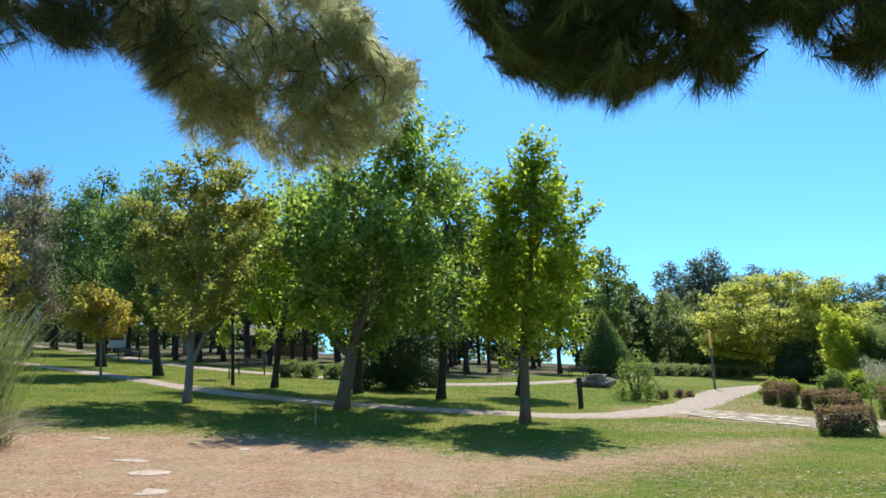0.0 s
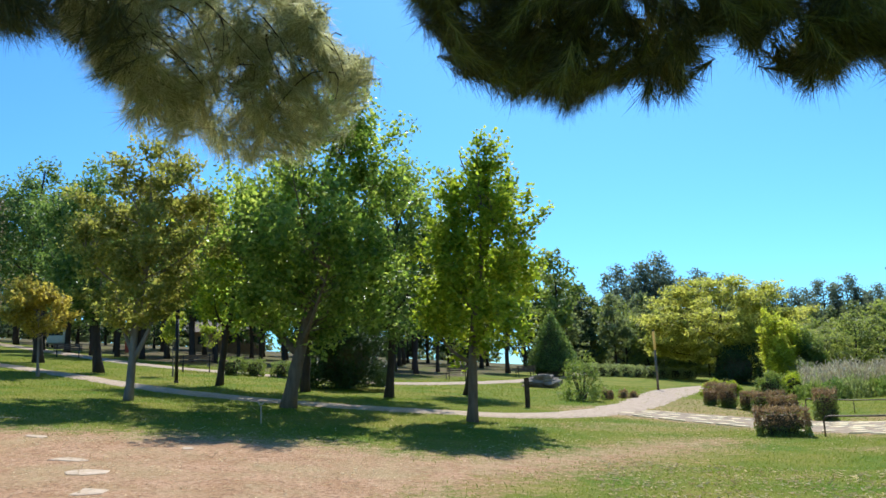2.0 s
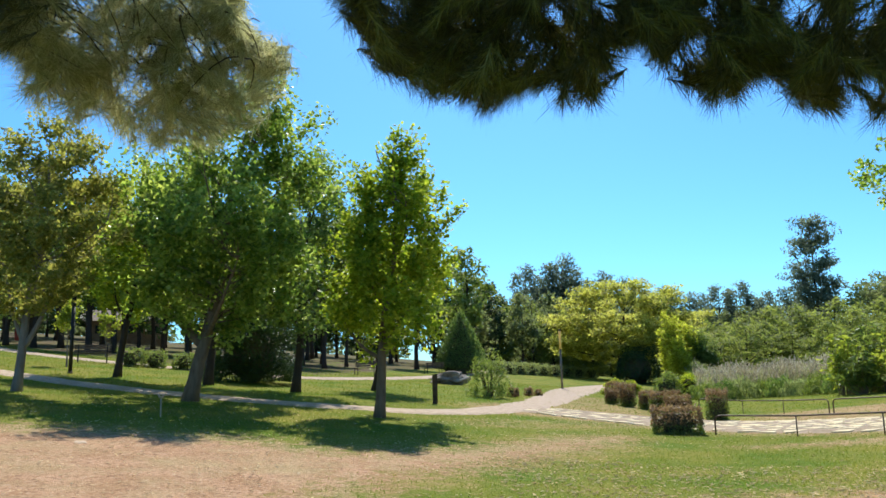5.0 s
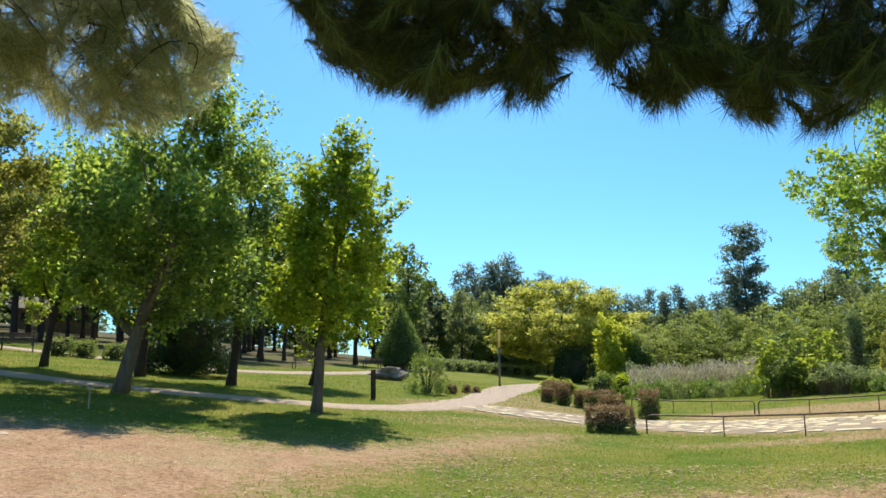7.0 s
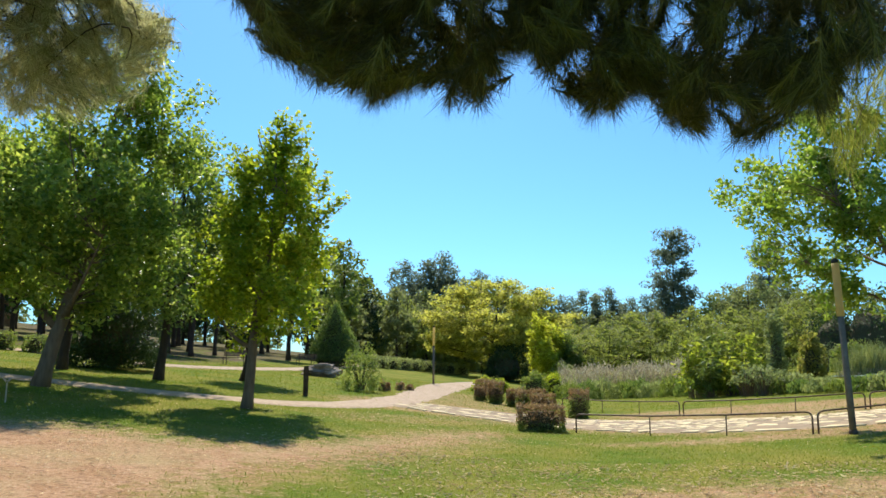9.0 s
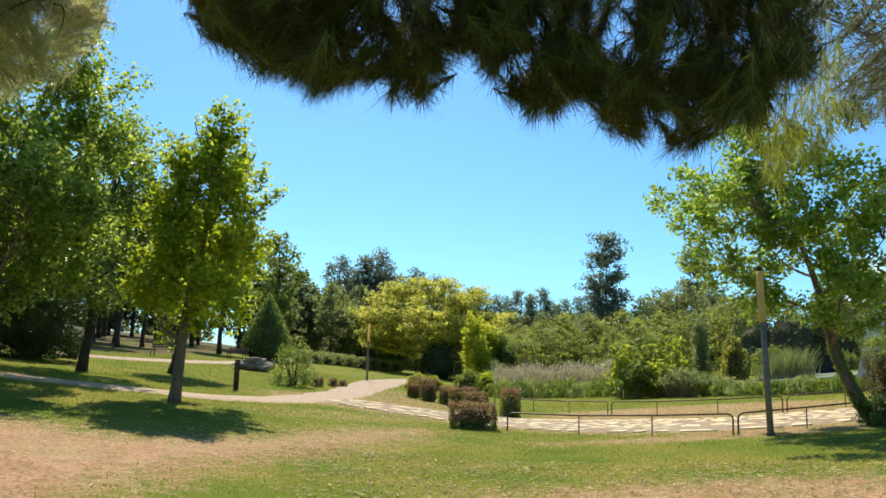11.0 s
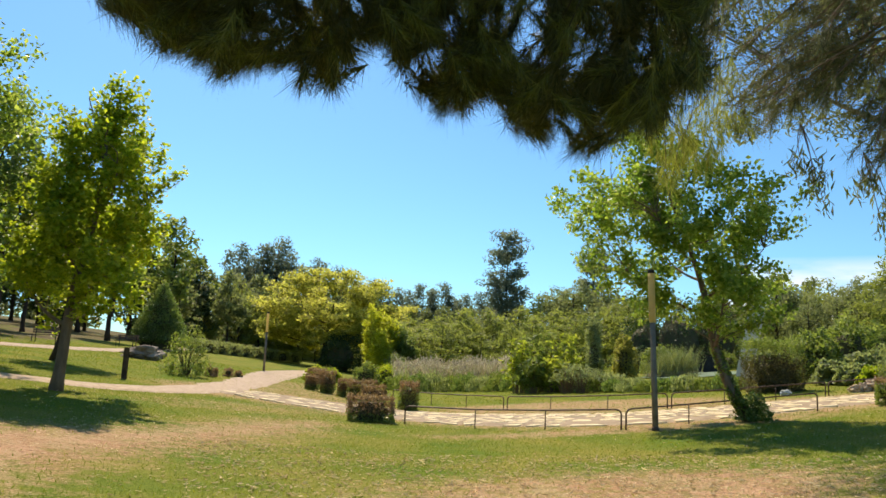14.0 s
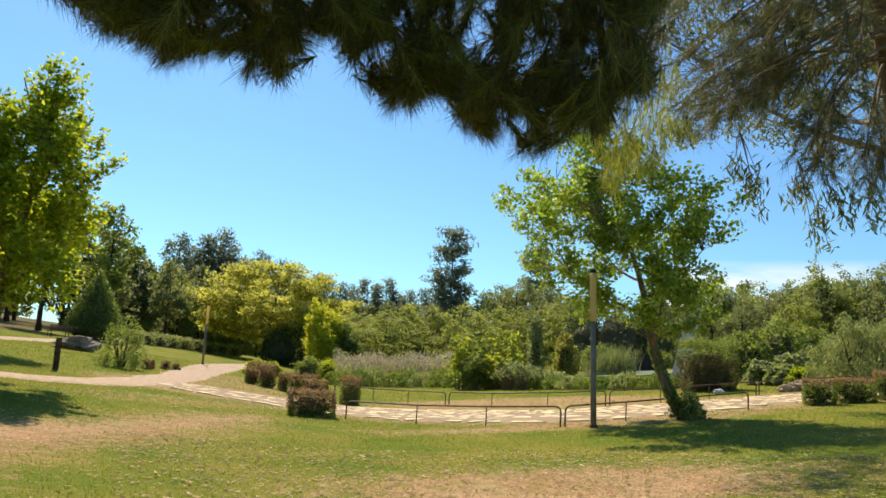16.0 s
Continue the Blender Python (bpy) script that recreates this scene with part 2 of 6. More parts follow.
M = {
    "ground": ground_material(),
    "gravel": plain_material("path_gravel", (0.34, 0.235, 0.155), (0.50, 0.37, 0.26), 5.0, 0.95, bump=0.5),
    "turf": plain_material("blue_green_turf", (0.11, 0.16, 0.09), (0.17, 0.22, 0.13), 1.5, 0.95, bump=0.3),
    "stone": plain_material("pale_limestone", (0.60, 0.455, 0.265), (0.86, 0.715, 0.455), 2.2, 0.95, spec=0.08, bump=0.4),
    "bed": plain_material("sandy_bed", (0.24, 0.17, 0.10), (0.40, 0.29, 0.19), 3.0, 0.95, bump=0.5),
    "sand_stone": plain_material("half_buried_sandstone", (0.44, 0.31, 0.20), (0.60, 0.45, 0.31), 6.0, 0.9, bump=0.5),
    "rock": plain_material("grey_rock", (0.17, 0.125, 0.09), (0.36, 0.285, 0.215), 2.0, 0.9, bump=0.8),
    "bark": bark_material("brown_bark", (0.07, 0.046, 0.027), (0.25, 0.172, 0.108)),
    "bark_pale": bark_material("grey_bark", (0.12, 0.09, 0.065), (0.30, 0.24, 0.19)),
    "bark_dark": bark_material("dark_bark", (0.02, 0.015, 0.012), (0.075, 0.055, 0.042)),
    "leaf_fresh": leaf_material("fresh_green_leaves", (0.115, 0.18, 0.015), (0.26, 0.325, 0.03), (0.44, 0.44, 0.06), 0.74, rough=0.42, spec=0.4),
    "leaf_deep": leaf_material("deep_green_leaves", (0.095, 0.155, 0.03), (0.20, 0.275, 0.055), (0.42, 0.455, 0.13), 0.72, rough=0.36, spec=0.6),
    "leaf_cool": leaf_material("cool_green_leaves", (0.06, 0.115, 0.032), (0.135, 0.20, 0.058), (0.27, 0.32, 0.11), 0.6, rough=0.42, spec=0.4),
    "leaf_rust": leaf_material("green_and_rusty_leaves", (0.15, 0.17, 0.045), (0.26, 0.255, 0.07), (0.40, 0.35, 0.12), 0.66),
    "leaf_hedge": leaf_material("brownish_hedge_leaves", (0.06, 0.055, 0.022), (0.11, 0.095, 0.036), (0.19, 0.165, 0.06), 0.4),
    "leaf_gold": leaf_material("yellowing_leaves", (0.24, 0.20, 0.04), (0.40, 0.315, 0.07), (0.55, 0.42, 0.115), 0.65),
    "leaf_lime": leaf_material("lime_green_leaves", (0.18, 0.22, 0.028), (0.29, 0.335, 0.048), (0.45, 0.445, 0.09), 0.6, 0.6),
    "leaf_acacia": leaf_material("yellowing_feathery_leaves", (0.21, 0.235, 0.05), (0.37, 0.37, 0.085), (0.58, 0.53, 0.15), 0.7, 0.22, through=(1.7, 1.7, 0.8)),
    "leaf_yellow": leaf_material("yellow_green_long_leaves", (0.28, 0.30, 0.035), (0.44, 0.45, 0.06), (0.62, 0.60, 0.12), 0.72, 0.6),
    "leaf_olive": leaf_material("olive_green_leaves", (0.10, 0.15, 0.03), (0.19, 0.24, 0.055), (0.30, 0.33, 0.10), 0.5, 0.7),
    "leaf_grey": leaf_material("grey_green_leaves", (0.15, 0.185, 0.085), (0.25, 0.285, 0.135), (0.37, 0.395, 0.21), 0.56, 0.7),
    "leaf_dark": leaf_material("dark_conifer_leaves", (0.018, 0.04, 0.012), (0.04, 0.075, 0.022), (0.085, 0.12, 0.035), 0.28, 0.7),
    # Lightened: distance haze is put into the far needles' colour.
    "leaf_blue": leaf_material("hazy_blue_green_needles", (0.095, 0.12, 0.092), (0.155, 0.185, 0.135), (0.23, 0.255, 0.18), 0.58, 0.5, through=(1.4, 1.5, 1.0)),
    "leaf_euc": leaf_material("hanging_narrow_leaves", (0.065, 0.08, 0.038), (0.135, 0.155, 0.072), (0.26, 0.28, 0.145), 0.5, 1.2),
    "leaf_mulberry": leaf_material("mulberry_leaves", (0.10, 0.18, 0.027), (0.20, 0.295, 0.05), (0.37, 0.42, 0.11), 0.64, rough=0.42, spec=0.5),
    "leaf_red": leaf_material("red_brown_leaves", (0.14, 0.085, 0.05), (0.24, 0.145, 0.088), (0.37, 0.25, 0.155), 0.45, 3.0),
    # Two pale, low-contrast tones with the far wood's haze put into them.
    "leaf_soft": leaf_material("hazy_olive_leaves", (0.15, 0.18, 0.047), (0.215, 0.245, 0.067), (0.295, 0.315, 0.095), 0.64, 0.25),
    "leaf_haze": leaf_material("hazy_grey_green_leaves", (0.135, 0.16, 0.07), (0.19, 0.215, 0.095), (0.26, 0.28, 0.13), 0.62, 0.25, through=(1.6, 1.65, 0.85)),
    # Dark, olive and pale pine copies put shade and sunlight into the needles' colour.
    "needle": leaf_material("shaded_pine_needles", (0.03, 0.033, 0.012), (0.07, 0.073, 0.026), (0.15, 0.14, 0.055), 0.36, 3.0),
    "needle_mid": leaf_material("lit_olive_needles", (0.055, 0.07, 0.014), (0.13, 0.145, 0.036), (0.27, 0.26, 0.085), 0.4, 3.0),
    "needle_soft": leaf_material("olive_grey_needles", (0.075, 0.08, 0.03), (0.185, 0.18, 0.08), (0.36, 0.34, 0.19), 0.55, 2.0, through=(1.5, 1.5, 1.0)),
    "needle_bough": leaf_material("olive_green_needles", (0.04, 0.048, 0.018), (0.10, 0.108, 0.045), (0.23, 0.225, 0.12), 0.45, 2.0, through=(1.5, 1.5, 0.9)),
    "needle_lime": leaf_material("yellow_green_needles", (0.12, 0.14, 0.025), (0.26, 0.275, 0.06), (0.45, 0.44, 0.13), 0.55, 2.0),
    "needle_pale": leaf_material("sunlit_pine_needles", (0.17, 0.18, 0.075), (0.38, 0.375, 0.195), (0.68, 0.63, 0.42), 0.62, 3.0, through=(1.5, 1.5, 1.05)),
    "leaf_dry": leaf_material("half_dry_leaves", (0.19, 0.16, 0.095), (0.33, 0.28, 0.185), (0.48, 0.42, 0.30), 0.58, 0.5, through=(1.4, 1.35, 1.0)),
    "reed": leaf_material("dry_reeds", (0.20, 0.16, 0.135), (0.37, 0.31, 0.275), (0.57, 0.495, 0.45), 0.36, 0.8),
    "blade": leaf_material("grass_blades", (0.082, 0.13, 0.011), (0.148, 0.195, 0.02), (0.29, 0.285, 0.05), 0.5, 0.5, rough=0.9, spec=0.06),
    "blade_pale": leaf_material("pale_grass_blades", (0.09, 0.12, 0.035), (0.20, 0.235, 0.09), (0.36, 0.36, 0.19), 0.35, 1.5),
    "litter": leaf_material("dry_litter", (0.34, 0.25, 0.13), (0.56, 0.44, 0.26), (0.80, 0.67, 0.44), 0.5, 2.0, rough=0.95, spec=0.05, through=(1.3, 1.2, 0.9)),
    # Twig brown with the shade inside a shrub put into it.
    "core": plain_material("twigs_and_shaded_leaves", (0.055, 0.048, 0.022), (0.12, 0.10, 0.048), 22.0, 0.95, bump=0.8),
    "iron": plain_material("rusty_painted_iron", (0.075, 0.05, 0.035), (0.15, 0.10, 0.07), 8.0, 0.6, 0.4),
    "pole": plain_material("grey_painted_steel", (0.16, 0.13, 0.098), (0.26, 0.215, 0.165), 5.0, 0.95, 0.0, 0.05),
    "sleeve": glowing_through(plain_material("yellowed_lamp_sleeve", (0.66, 0.50, 0.20), (0.76, 0.60, 0.27), 3.0, 0.5), 0.55),
    "black": plain_material("black_metal", (0.015, 0.014, 0.013), (0.035, 0.033, 0.03), 5.0, 0.5, 0.2),
    "post_wood": plain_material("tarred_wood", (0.03, 0.022, 0.016), (0.075, 0.055, 0.04), 6.0, 0.85),
    "bench_wood": plain_material("weathered_bench_wood", (0.12, 0.075, 0.05), (0.22, 0.15, 0.11), 5.0, 0.8),
    "white": plain_material("white_paint", (0.70, 0.70, 0.68), (0.82, 0.82, 0.80), 2.0, 0.45),
    "glass_dark": plain_material("dark_window_glass", (0.02, 0.025, 0.03), (0.04, 0.045, 0.05), 2.0, 0.08, bump=0.0),
    "rubber": plain_material("black_rubber", (0.015, 0.015, 0.015), (0.03, 0.03, 0.03), 8.0, 0.85),
    "brick": plain_material("tan_brick", (0.27, 0.16, 0.10), (0.40, 0.26, 0.17), 2.0, 0.9),
    "roof": plain_material("brown_roof", (0.13, 0.095, 0.07), (0.22, 0.165, 0.125), 2.0, 0.8),
    "red": plain_material("red_plastic", (0.45, 0.04, 0.025), (0.55, 0.07, 0.04), 3.0, 0.4),
    "blue": plain_material("blue_paint", (0.05, 0.16, 0.42), (0.08, 0.22, 0.50), 3.0, 0.4),
    "concrete": plain_material("pale_concrete", (0.48, 0.48, 0.46), (0.62, 0.62, 0.60), 1.5, 0.85),
}


# ---- building blocks ----
def ground_z(x, y):
    """A shallow valley that rises to both sides of a line 30 degrees to the right."""
    s = x * 0.8660254 - y * 0.5
    return 0.1 + 0.105 * (np.sqrt(s * s + 9) - 3)


def at(az, dist):
    """The plan's x and y, from degrees to the right of +y and metres."""
    return dist * math.sin(radians(az)), dist * math.cos(radians(az))


class Geo:
    """Collects vertices and faces of one part."""

    def __init__(self):
        self.v, self.f, self.n = [], [], 0

    def add(self, v, f):
        v = np.asarray(v, float).reshape(-1, 3)
        self.v.append(v)
        self.f += [tuple(int(i) + self.n for i in q) for q in f]
        self.n += len(v)
        return self

    def quads(self, v):
        """Loose four-cornered leaves: v is (n, 4, 3)."""
        n = len(v)
        base = np.arange(n)[:, None] * 4 + np.arange(4) + self.n
        self.v.append(np.asarray(v, float).reshape(-1, 3))
        self.f += base.tolist()
        self.n += n * 4
        return self

    def tris(self, v):
        n = len(v)
        base = np.arange(n)[:, None] * 3 + np.arange(3) + self.n
        self.v.append(np.asarray(v, float).reshape(-1, 3))
        self.f += base.tolist()
        self.n += n * 3
        return self

    def tube(self, pts, radii, sides=8, cap=True):
        pts = np.asarray(pts, float)
        radii = np.broadcast_to(np.asarray(radii, float), (len(pts),))
        tang = np.gradient(pts, axis=0)
        tang /= np.linalg.norm(tang, axis=1, keepdims=True) + 1e-9
        ref = np.array([1.0, 0, 0]) if abs(tang[:, 0]).mean() < 0.8 else np.array([0, 1.0, 0])
        u = np.cross(tang, ref)
        u /= np.linalg.norm(u, axis=1, keepdims=True) + 1e-9
        w = np.cross(tang, u)
        a = np.arange(sides) * 2 * np.pi / sides
        ring = pts[:, None] + radii[:, None, None] * (np.cos(a)[None, :, None] * u[:, None] + np.sin(a)[None, :, None] * w[:, None])
        f = [(i * sides + j, i * sides + (j + 1) % sides, (i + 1) * sides + (j + 1) % sides, (i + 1) * sides + j)
             for i in range(len(pts) - 1) for j in range(sides)]
        if cap:
            f += [tuple(range(sides))[::-1], tuple((len(pts) - 1) * sides + j for j in range(sides))]
        return self.add(ring.reshape(-1, 3), f)

    def box(self, lo, hi, bevel=0.02):
        bm = bmesh.new()
        bmesh.ops.create_cube(bm, size=1.0)
        size = np.subtract(hi, lo)
        for v in bm.verts:
            v.co = Vector([(lo[i] + hi[i]) / 2 + v.co[i] * size[i] for i in range(3)])
        if bevel:
            bmesh.ops.bevel(bm, geom=bm.edges[:], offset=min(bevel, min(size) * 0.4), segments=2, affect="EDGES")
        bm.verts.index_update()
        self.add([v.co[:] for v in bm.verts], [[v.index for v in q.verts] for q in bm.faces])
        bm.free()
        return self

    def blob(self, centre, radii, lump=0.15, seed=0, detail=3):
        bm = bmesh.new()
        bmesh.ops.create_icosphere(bm, subdivisions=detail, radius=1.0)
        for v in bm.verts:
            k = 1 + lump * noise.noise(v.co * 1.7 + Vector((seed * 7.3, seed, 3.1))) + lump * 0.4 * noise.noise(v.co * 5 + Vector((seed, 0, 0)))
            v.co = Vector([centre[i] + v.co[i] * radii[i] * k for i in range(3)])
        bm.verts.index_update()
        self.add([v.co[:] for v in bm.verts], [[v.index for v in q.verts] for q in bm.faces])
        bm.free()
        return self


def part(name, geo, material, parent=None, label="", smooth=False):
    """One mesh object, under a thing or a part if one is given."""
    me = bpy.data.meshes.new(name)
    me.from_pydata(np.concatenate(geo.v).tolist(), [], geo.f)
    me.materials.append(material)
    if smooth:
        me.polygons.foreach_set("use_smooth", [True] * len(me.polygons))
    me.update()
    ob = new(name, me)
    if parent is not None:
        ob.parent = parent
    return tagged(ob, label)


def thing(name, x, y, z=None, turn=0.0, size=1.0, label="", category="", group="", kind=""):
    """An Empty on the ground that carries a thing's parts."""
    ob = new(name)
    ob.empty_display_size = 0.2
    ob.matrix_basis = pose(x, y, float(ground_z(x, y)) if z is None else z, 0, 0, turn) @ Matrix.Scale(size, 4)
    return tagged(ob, label, category, group, kind)


def unit(v):
    return v / (np.linalg.norm(v, axis=-1, keepdims=True) + 1e-9)


def leaf_quads(rng, centres, size, wide=0.6, up=0.4, axis=None, fold=0.12):
    """Kite-shaped leaves at the centres, turned every way, facing somewhat upwards."""
    n = len(centres)
    nor = unit(rng.normal(size=(n, 3)) + np.array([0, 0, up * 2]))
    ax = rng.normal(size=(n, 3)) if axis is None else axis + 0.35 * rng.normal(size=(n, 3))
    ax = unit(ax - nor * (ax * nor).sum(1, keepdims=True) * (1.0 if axis is None else 0.3))
    side = unit(np.cross(nor, ax))
    s = (size * rng.uniform(0.65, 1.3, n))[:, None]
    return np.stack([centres - ax * s * 0.5, centres + side * s * wide * 0.5 + ax * s * 0.05 - nor * s * fold,
                     centres + ax * s * 0.5, centres - side * s * wide * 0.5 + ax * s * 0.05 - nor * s * fold], 1)


def curve3(a, b, c, n=6):
    t = np.linspace(0, 1, n)[:, None]
    a, b, c = (np.asarray(q, float) for q in (a, b, c))
    return a * (1 - t) ** 2 + 2 * b * t * (1 - t) + c * t * t


def tree(name, x, y, height, trunk_r, crown, leaf, bark, seed, leaves=9000, leaf_size=0.17, clumps=80, lean=(0, 0), fork=None, lump=0.3,
         clump_r=0.5, extra=(), sink=0.0, wide=0.7, up=0.4, flat=0.75, label="", category="tree", group="", shell=0.5, limbs=9, far=False, bend=0.85):
    """A tree: tapered trunk with limbs, and a crown of leaf clumps inside an outline given as (height, radius) pairs, in metres.
    lean: how far the trunk's top is off its foot. extra: further clumps (x, y, z, r) out on their own limbs."""
    rng = np.random.default_rng(seed)
    root = thing(name, x, y, None, 0, 1, label, category, group)
    hs, rs = np.array([c[0] for c in crown]), np.array([c[1] for c in crown])
    lean = np.array([lean[0], lean[1], 0.0])

    def axis(h):
        h = np.asarray(h, float)
        k = np.clip(h / height, 0, 1)[..., None]
        wob = np.stack([0.10 * np.sin(h * 1.1 + seed), 0.10 * np.sin(h * 0.9 + 2 * seed), 0 * h], -1) * np.clip(h / 3, 0, 1)[..., None]
        return lean * (k ** bend) + np.stack([0 * h, 0 * h, h], -1) + wob

    wood, crown_geo = Geo(), Geo()
    zs = np.linspace(-0.15, height * 0.93, 14)
    taper = trunk_r * np.clip(1.0 - 0.93 * np.clip(zs / height, 0, 1), 0.05, 1) * np.where(zs < 0.25, 1.35, 1.0)
    wood.tube(axis(zs), taper, 10)
    # clump centres, spread through the outline
    hh = np.linspace(hs[0], hs[-1], 200)
    dens = np.interp(hh, hs, rs) ** 1.6 + 0.05
    dens /= dens.sum()
    pts = []
    for i in range(clumps):
        h = rng.choice(hh, p=dens)
        a = rng.uniform(0, 2 * np.pi)
        r = np.interp(h, hs, rs) * (1 + lump * noise.noise(Vector((math.cos(a) * 1.3 + seed, math.sin(a) * 1.3, h * 0.55))) * 2)
        q = rng.uniform(0, 1) ** shell * r
        pts.append(axis(np.array(h)) + np.array([math.cos(a) * q, math.sin(a) * q, 0]))
    sizes = [clump_r * rng.uniform(0.7, 1.3) for _ in pts]
    for ex in extra:
        pts.append(np.array(ex[:3], float))
        sizes.append(ex[3])
    vol = np.array(sizes) ** 2
    counts = np.maximum(6, (leaves * vol / vol.sum()).astype(int))
    # main limbs, each swinging out and up into the crown
    nodes = [axis(np.linspace(hs[0] * 0.9, height * 0.9, 16))]
    for i in range(limbs):
        h0 = hs[0] * 0.85 + (height * 0.78 - hs[0] * 0.85) * (i / limbs) ** 1.1
        a = 2.4 * i + seed
        h1 = min(h0 + rng.uniform(0.12, 0.22) * height, hs[-1])
        r = np.interp(h1, hs, rs) * rng.uniform(0.6, 0.85)
        a0, tip = axis(np.array(h0)), axis(np.array(h1)) + np.array([math.cos(a) * r, math.sin(a) * r, 0])
        line = curve3(a0, a0 * 0.5 + tip * 0.5 + np.array([math.cos(a) * r * 0.15, math.sin(a) * r * 0.15, -0.04 * height]) + rng.normal(size=3) * 0.1, tip, 9)
        wood.tube(line[::2] if far else line, np.linspace(trunk_r * 0.42 * (1 - 0.6 * i / limbs), 0.012, 5 if far else 9), 4 if far else 7, cap=False)
        nodes.append(line[2:])
    nodes = np.concatenate(nodes)
    cents = []
    for p, r, c in zip(pts, sizes, counts):
        off = nodes - p
        a0 = nodes[np.argmin((off ** 2).sum(1) + 4.0 * np.maximum(off[:, 2] + 0.5 * np.hypot(off[:, 0], off[:, 1]), 0))]
        if not far:
            wood.tube(curve3(a0, (a0 + p) / 2 + rng.normal(size=3) * 0.1 + np.array([0, 0, 0.06]), p, 5), np.linspace(0.007 + 0.035 * trunk_r, 0.003, 5), 4, cap=False)
        if far:
            g = unit(rng.normal(size=(c, 3))) * rng.uniform(0, 1, (c, 1)) ** 0.55 * np.array([1, 1, flat]) * r
            cents.append(p + g)
            continue
        out = p - axis(np.array(min(max(p[2], 0), height)))
        d = unit(unit(out) * min(1, np.hypot(out[0], out[1]) / 0.8) + np.array([0, 0, 0.7]) + rng.normal(size=3) * 0.25)
        g = unit(rng.normal(size=(c, 3))) * rng.uniform(0, 1, (c, 1)) ** 0.6 * np.array([1, 1, flat]) * r * 0.92
        g = g + d * (g @ d)[:, None] * 0.55
        m = c // 6
        k = rng.uniform(0.35, 1, m)[:, None]
        g[:m] = (a0 - p) * (1 - k) ** 1.3 + rng.normal(size=(m, 3)) * 0.07
        cents.append(p + g)
    if fork is not None:
        for fx, fy, fz, h0, fr in fork:
            a0 = axis(np.array(h0))
            wood.tube(curve3(a0, a0 * 0.5 + np.array([fx, fy, fz]) * 0.5 + np.array([fx * 0.15, fy * 0.15, -0.2]), (fx, fy, fz), 8), np.linspace(fr, fr * 0.3, 8), 8)
    cents = np.concatenate(cents)
    crown_geo.quads(leaf_quads(rng, cents, leaf_size, wide, up))
    part("trunk", wood, bark, root, "", True)
    part("crown", crown_geo, leaf, root)
    return root


def bush(name, x, y, radii, height, leaf, seed, leaves=2500, leaf_size=0.08, shape="dome", stems=6, top=None, top_leaf=None, turn=0.0,
         label="", category="bush", group="", lump=0.25, axis=None, wide=0.6, up=0.4, inner=True):
    """A shrub: stems, a dark solid filler for the shaded woody inside and a coat of leaves, as a dome, a clipped box or
    a cone.
    """
    rng = np.random.default_rng(seed)
    root = thing(name, x, y, None, turn, 1, label, category, group)
    rx, ry = radii
    n = leaves
    if shape == "box":
        p = rng.uniform(-1, 1, (n, 3))
        face = rng.integers(0, 3, n)
        keep = rng.uniform(size=n) < 0.75
        for i in range(3):
            sel = (face == i) & keep
            p[sel, i] = np.sign(p[sel, i]) * rng.uniform(0.82, 1.03, sel.sum())
        wob = np.array([noise.noise(Vector(q * 1.8) + Vector((seed, 0, 0))) for q in p])[:, None]
        p = p * (1 + 0.20 * wob)
        p[:, 2] += np.where(p[:, 2] > 0.7, 0.16 * np.abs(rng.normal(size=n)), 0)
        edge = np.clip(np.linalg.norm(np.abs(p[:, :2]) ** 4, axis=1), 0, 2)[:, None]
        p[:, :2] *= 1 - 0.06 * np.clip(edge - 0.85, 0, 1)
        c = np.stack([p[:, 0] * rx, p[:, 1] * ry, (p[:, 2] * 0.5 + 0.5) * height], 1)
    else:
        d = unit(rng.normal(size=(n, 3)))
        d[:, 2] = np.abs(d[:, 2]) if shape == "dome" else rng.uniform(0, 1, n)
        wob = np.array([noise.noise(Vector(q * 2.2) + Vector((seed * 3.0, 1, 0))) for q in d])
        r = rng.uniform(0.55, 1.0, n) ** 0.5 * (1 + lump * wob * 1.6)
        if shape == "dome":
            c = np.stack([d[:, 0] * r * rx, d[:, 1] * r * ry, (0.12 + 0.88 * d[:, 2] * r) * height], 1)
            c[:, 2] -= rng.uniform(0, 0.25, n) * height * (d[:, 2] < 0.5)
            c[:, 2] = np.maximum(c[:, 2], 0.03)
        else:
            a = rng.uniform(0, 2 * np.pi, n)
            h = 1 - np.sqrt(rng.uniform(0, 1, n))
            prof = np.minimum((1 - h) ** 0.8, 0.35 + h * 6)
            rr = prof * rng.uniform(0.7, 1.0, n) * (1 + lump * wob)
            c = np.stack([np.cos(a) * rr * rx, np.sin(a) * rr * ry, 0.04 * height + h * height * 0.96], 1)
    wood = Geo()
    for i in range(stems):
        a, q = rng.uniform(0, 6.28), rng.uniform(0.2, 0.7)
        tip = np.array([math.cos(a) * rx * q, math.sin(a) * ry * q, height * rng.uniform(0.5, 0.8) * (1 if shape != "cone" else 0.6)])
        wood.tube(curve3((math.cos(a) * rx * 0.1, math.sin(a) * ry * 0.1, -0.05), tip * np.array([0.4, 0.4, 0.6]), tip, 5), np.linspace(0.015 + 0.012 * height, 0.006, 5), 5)
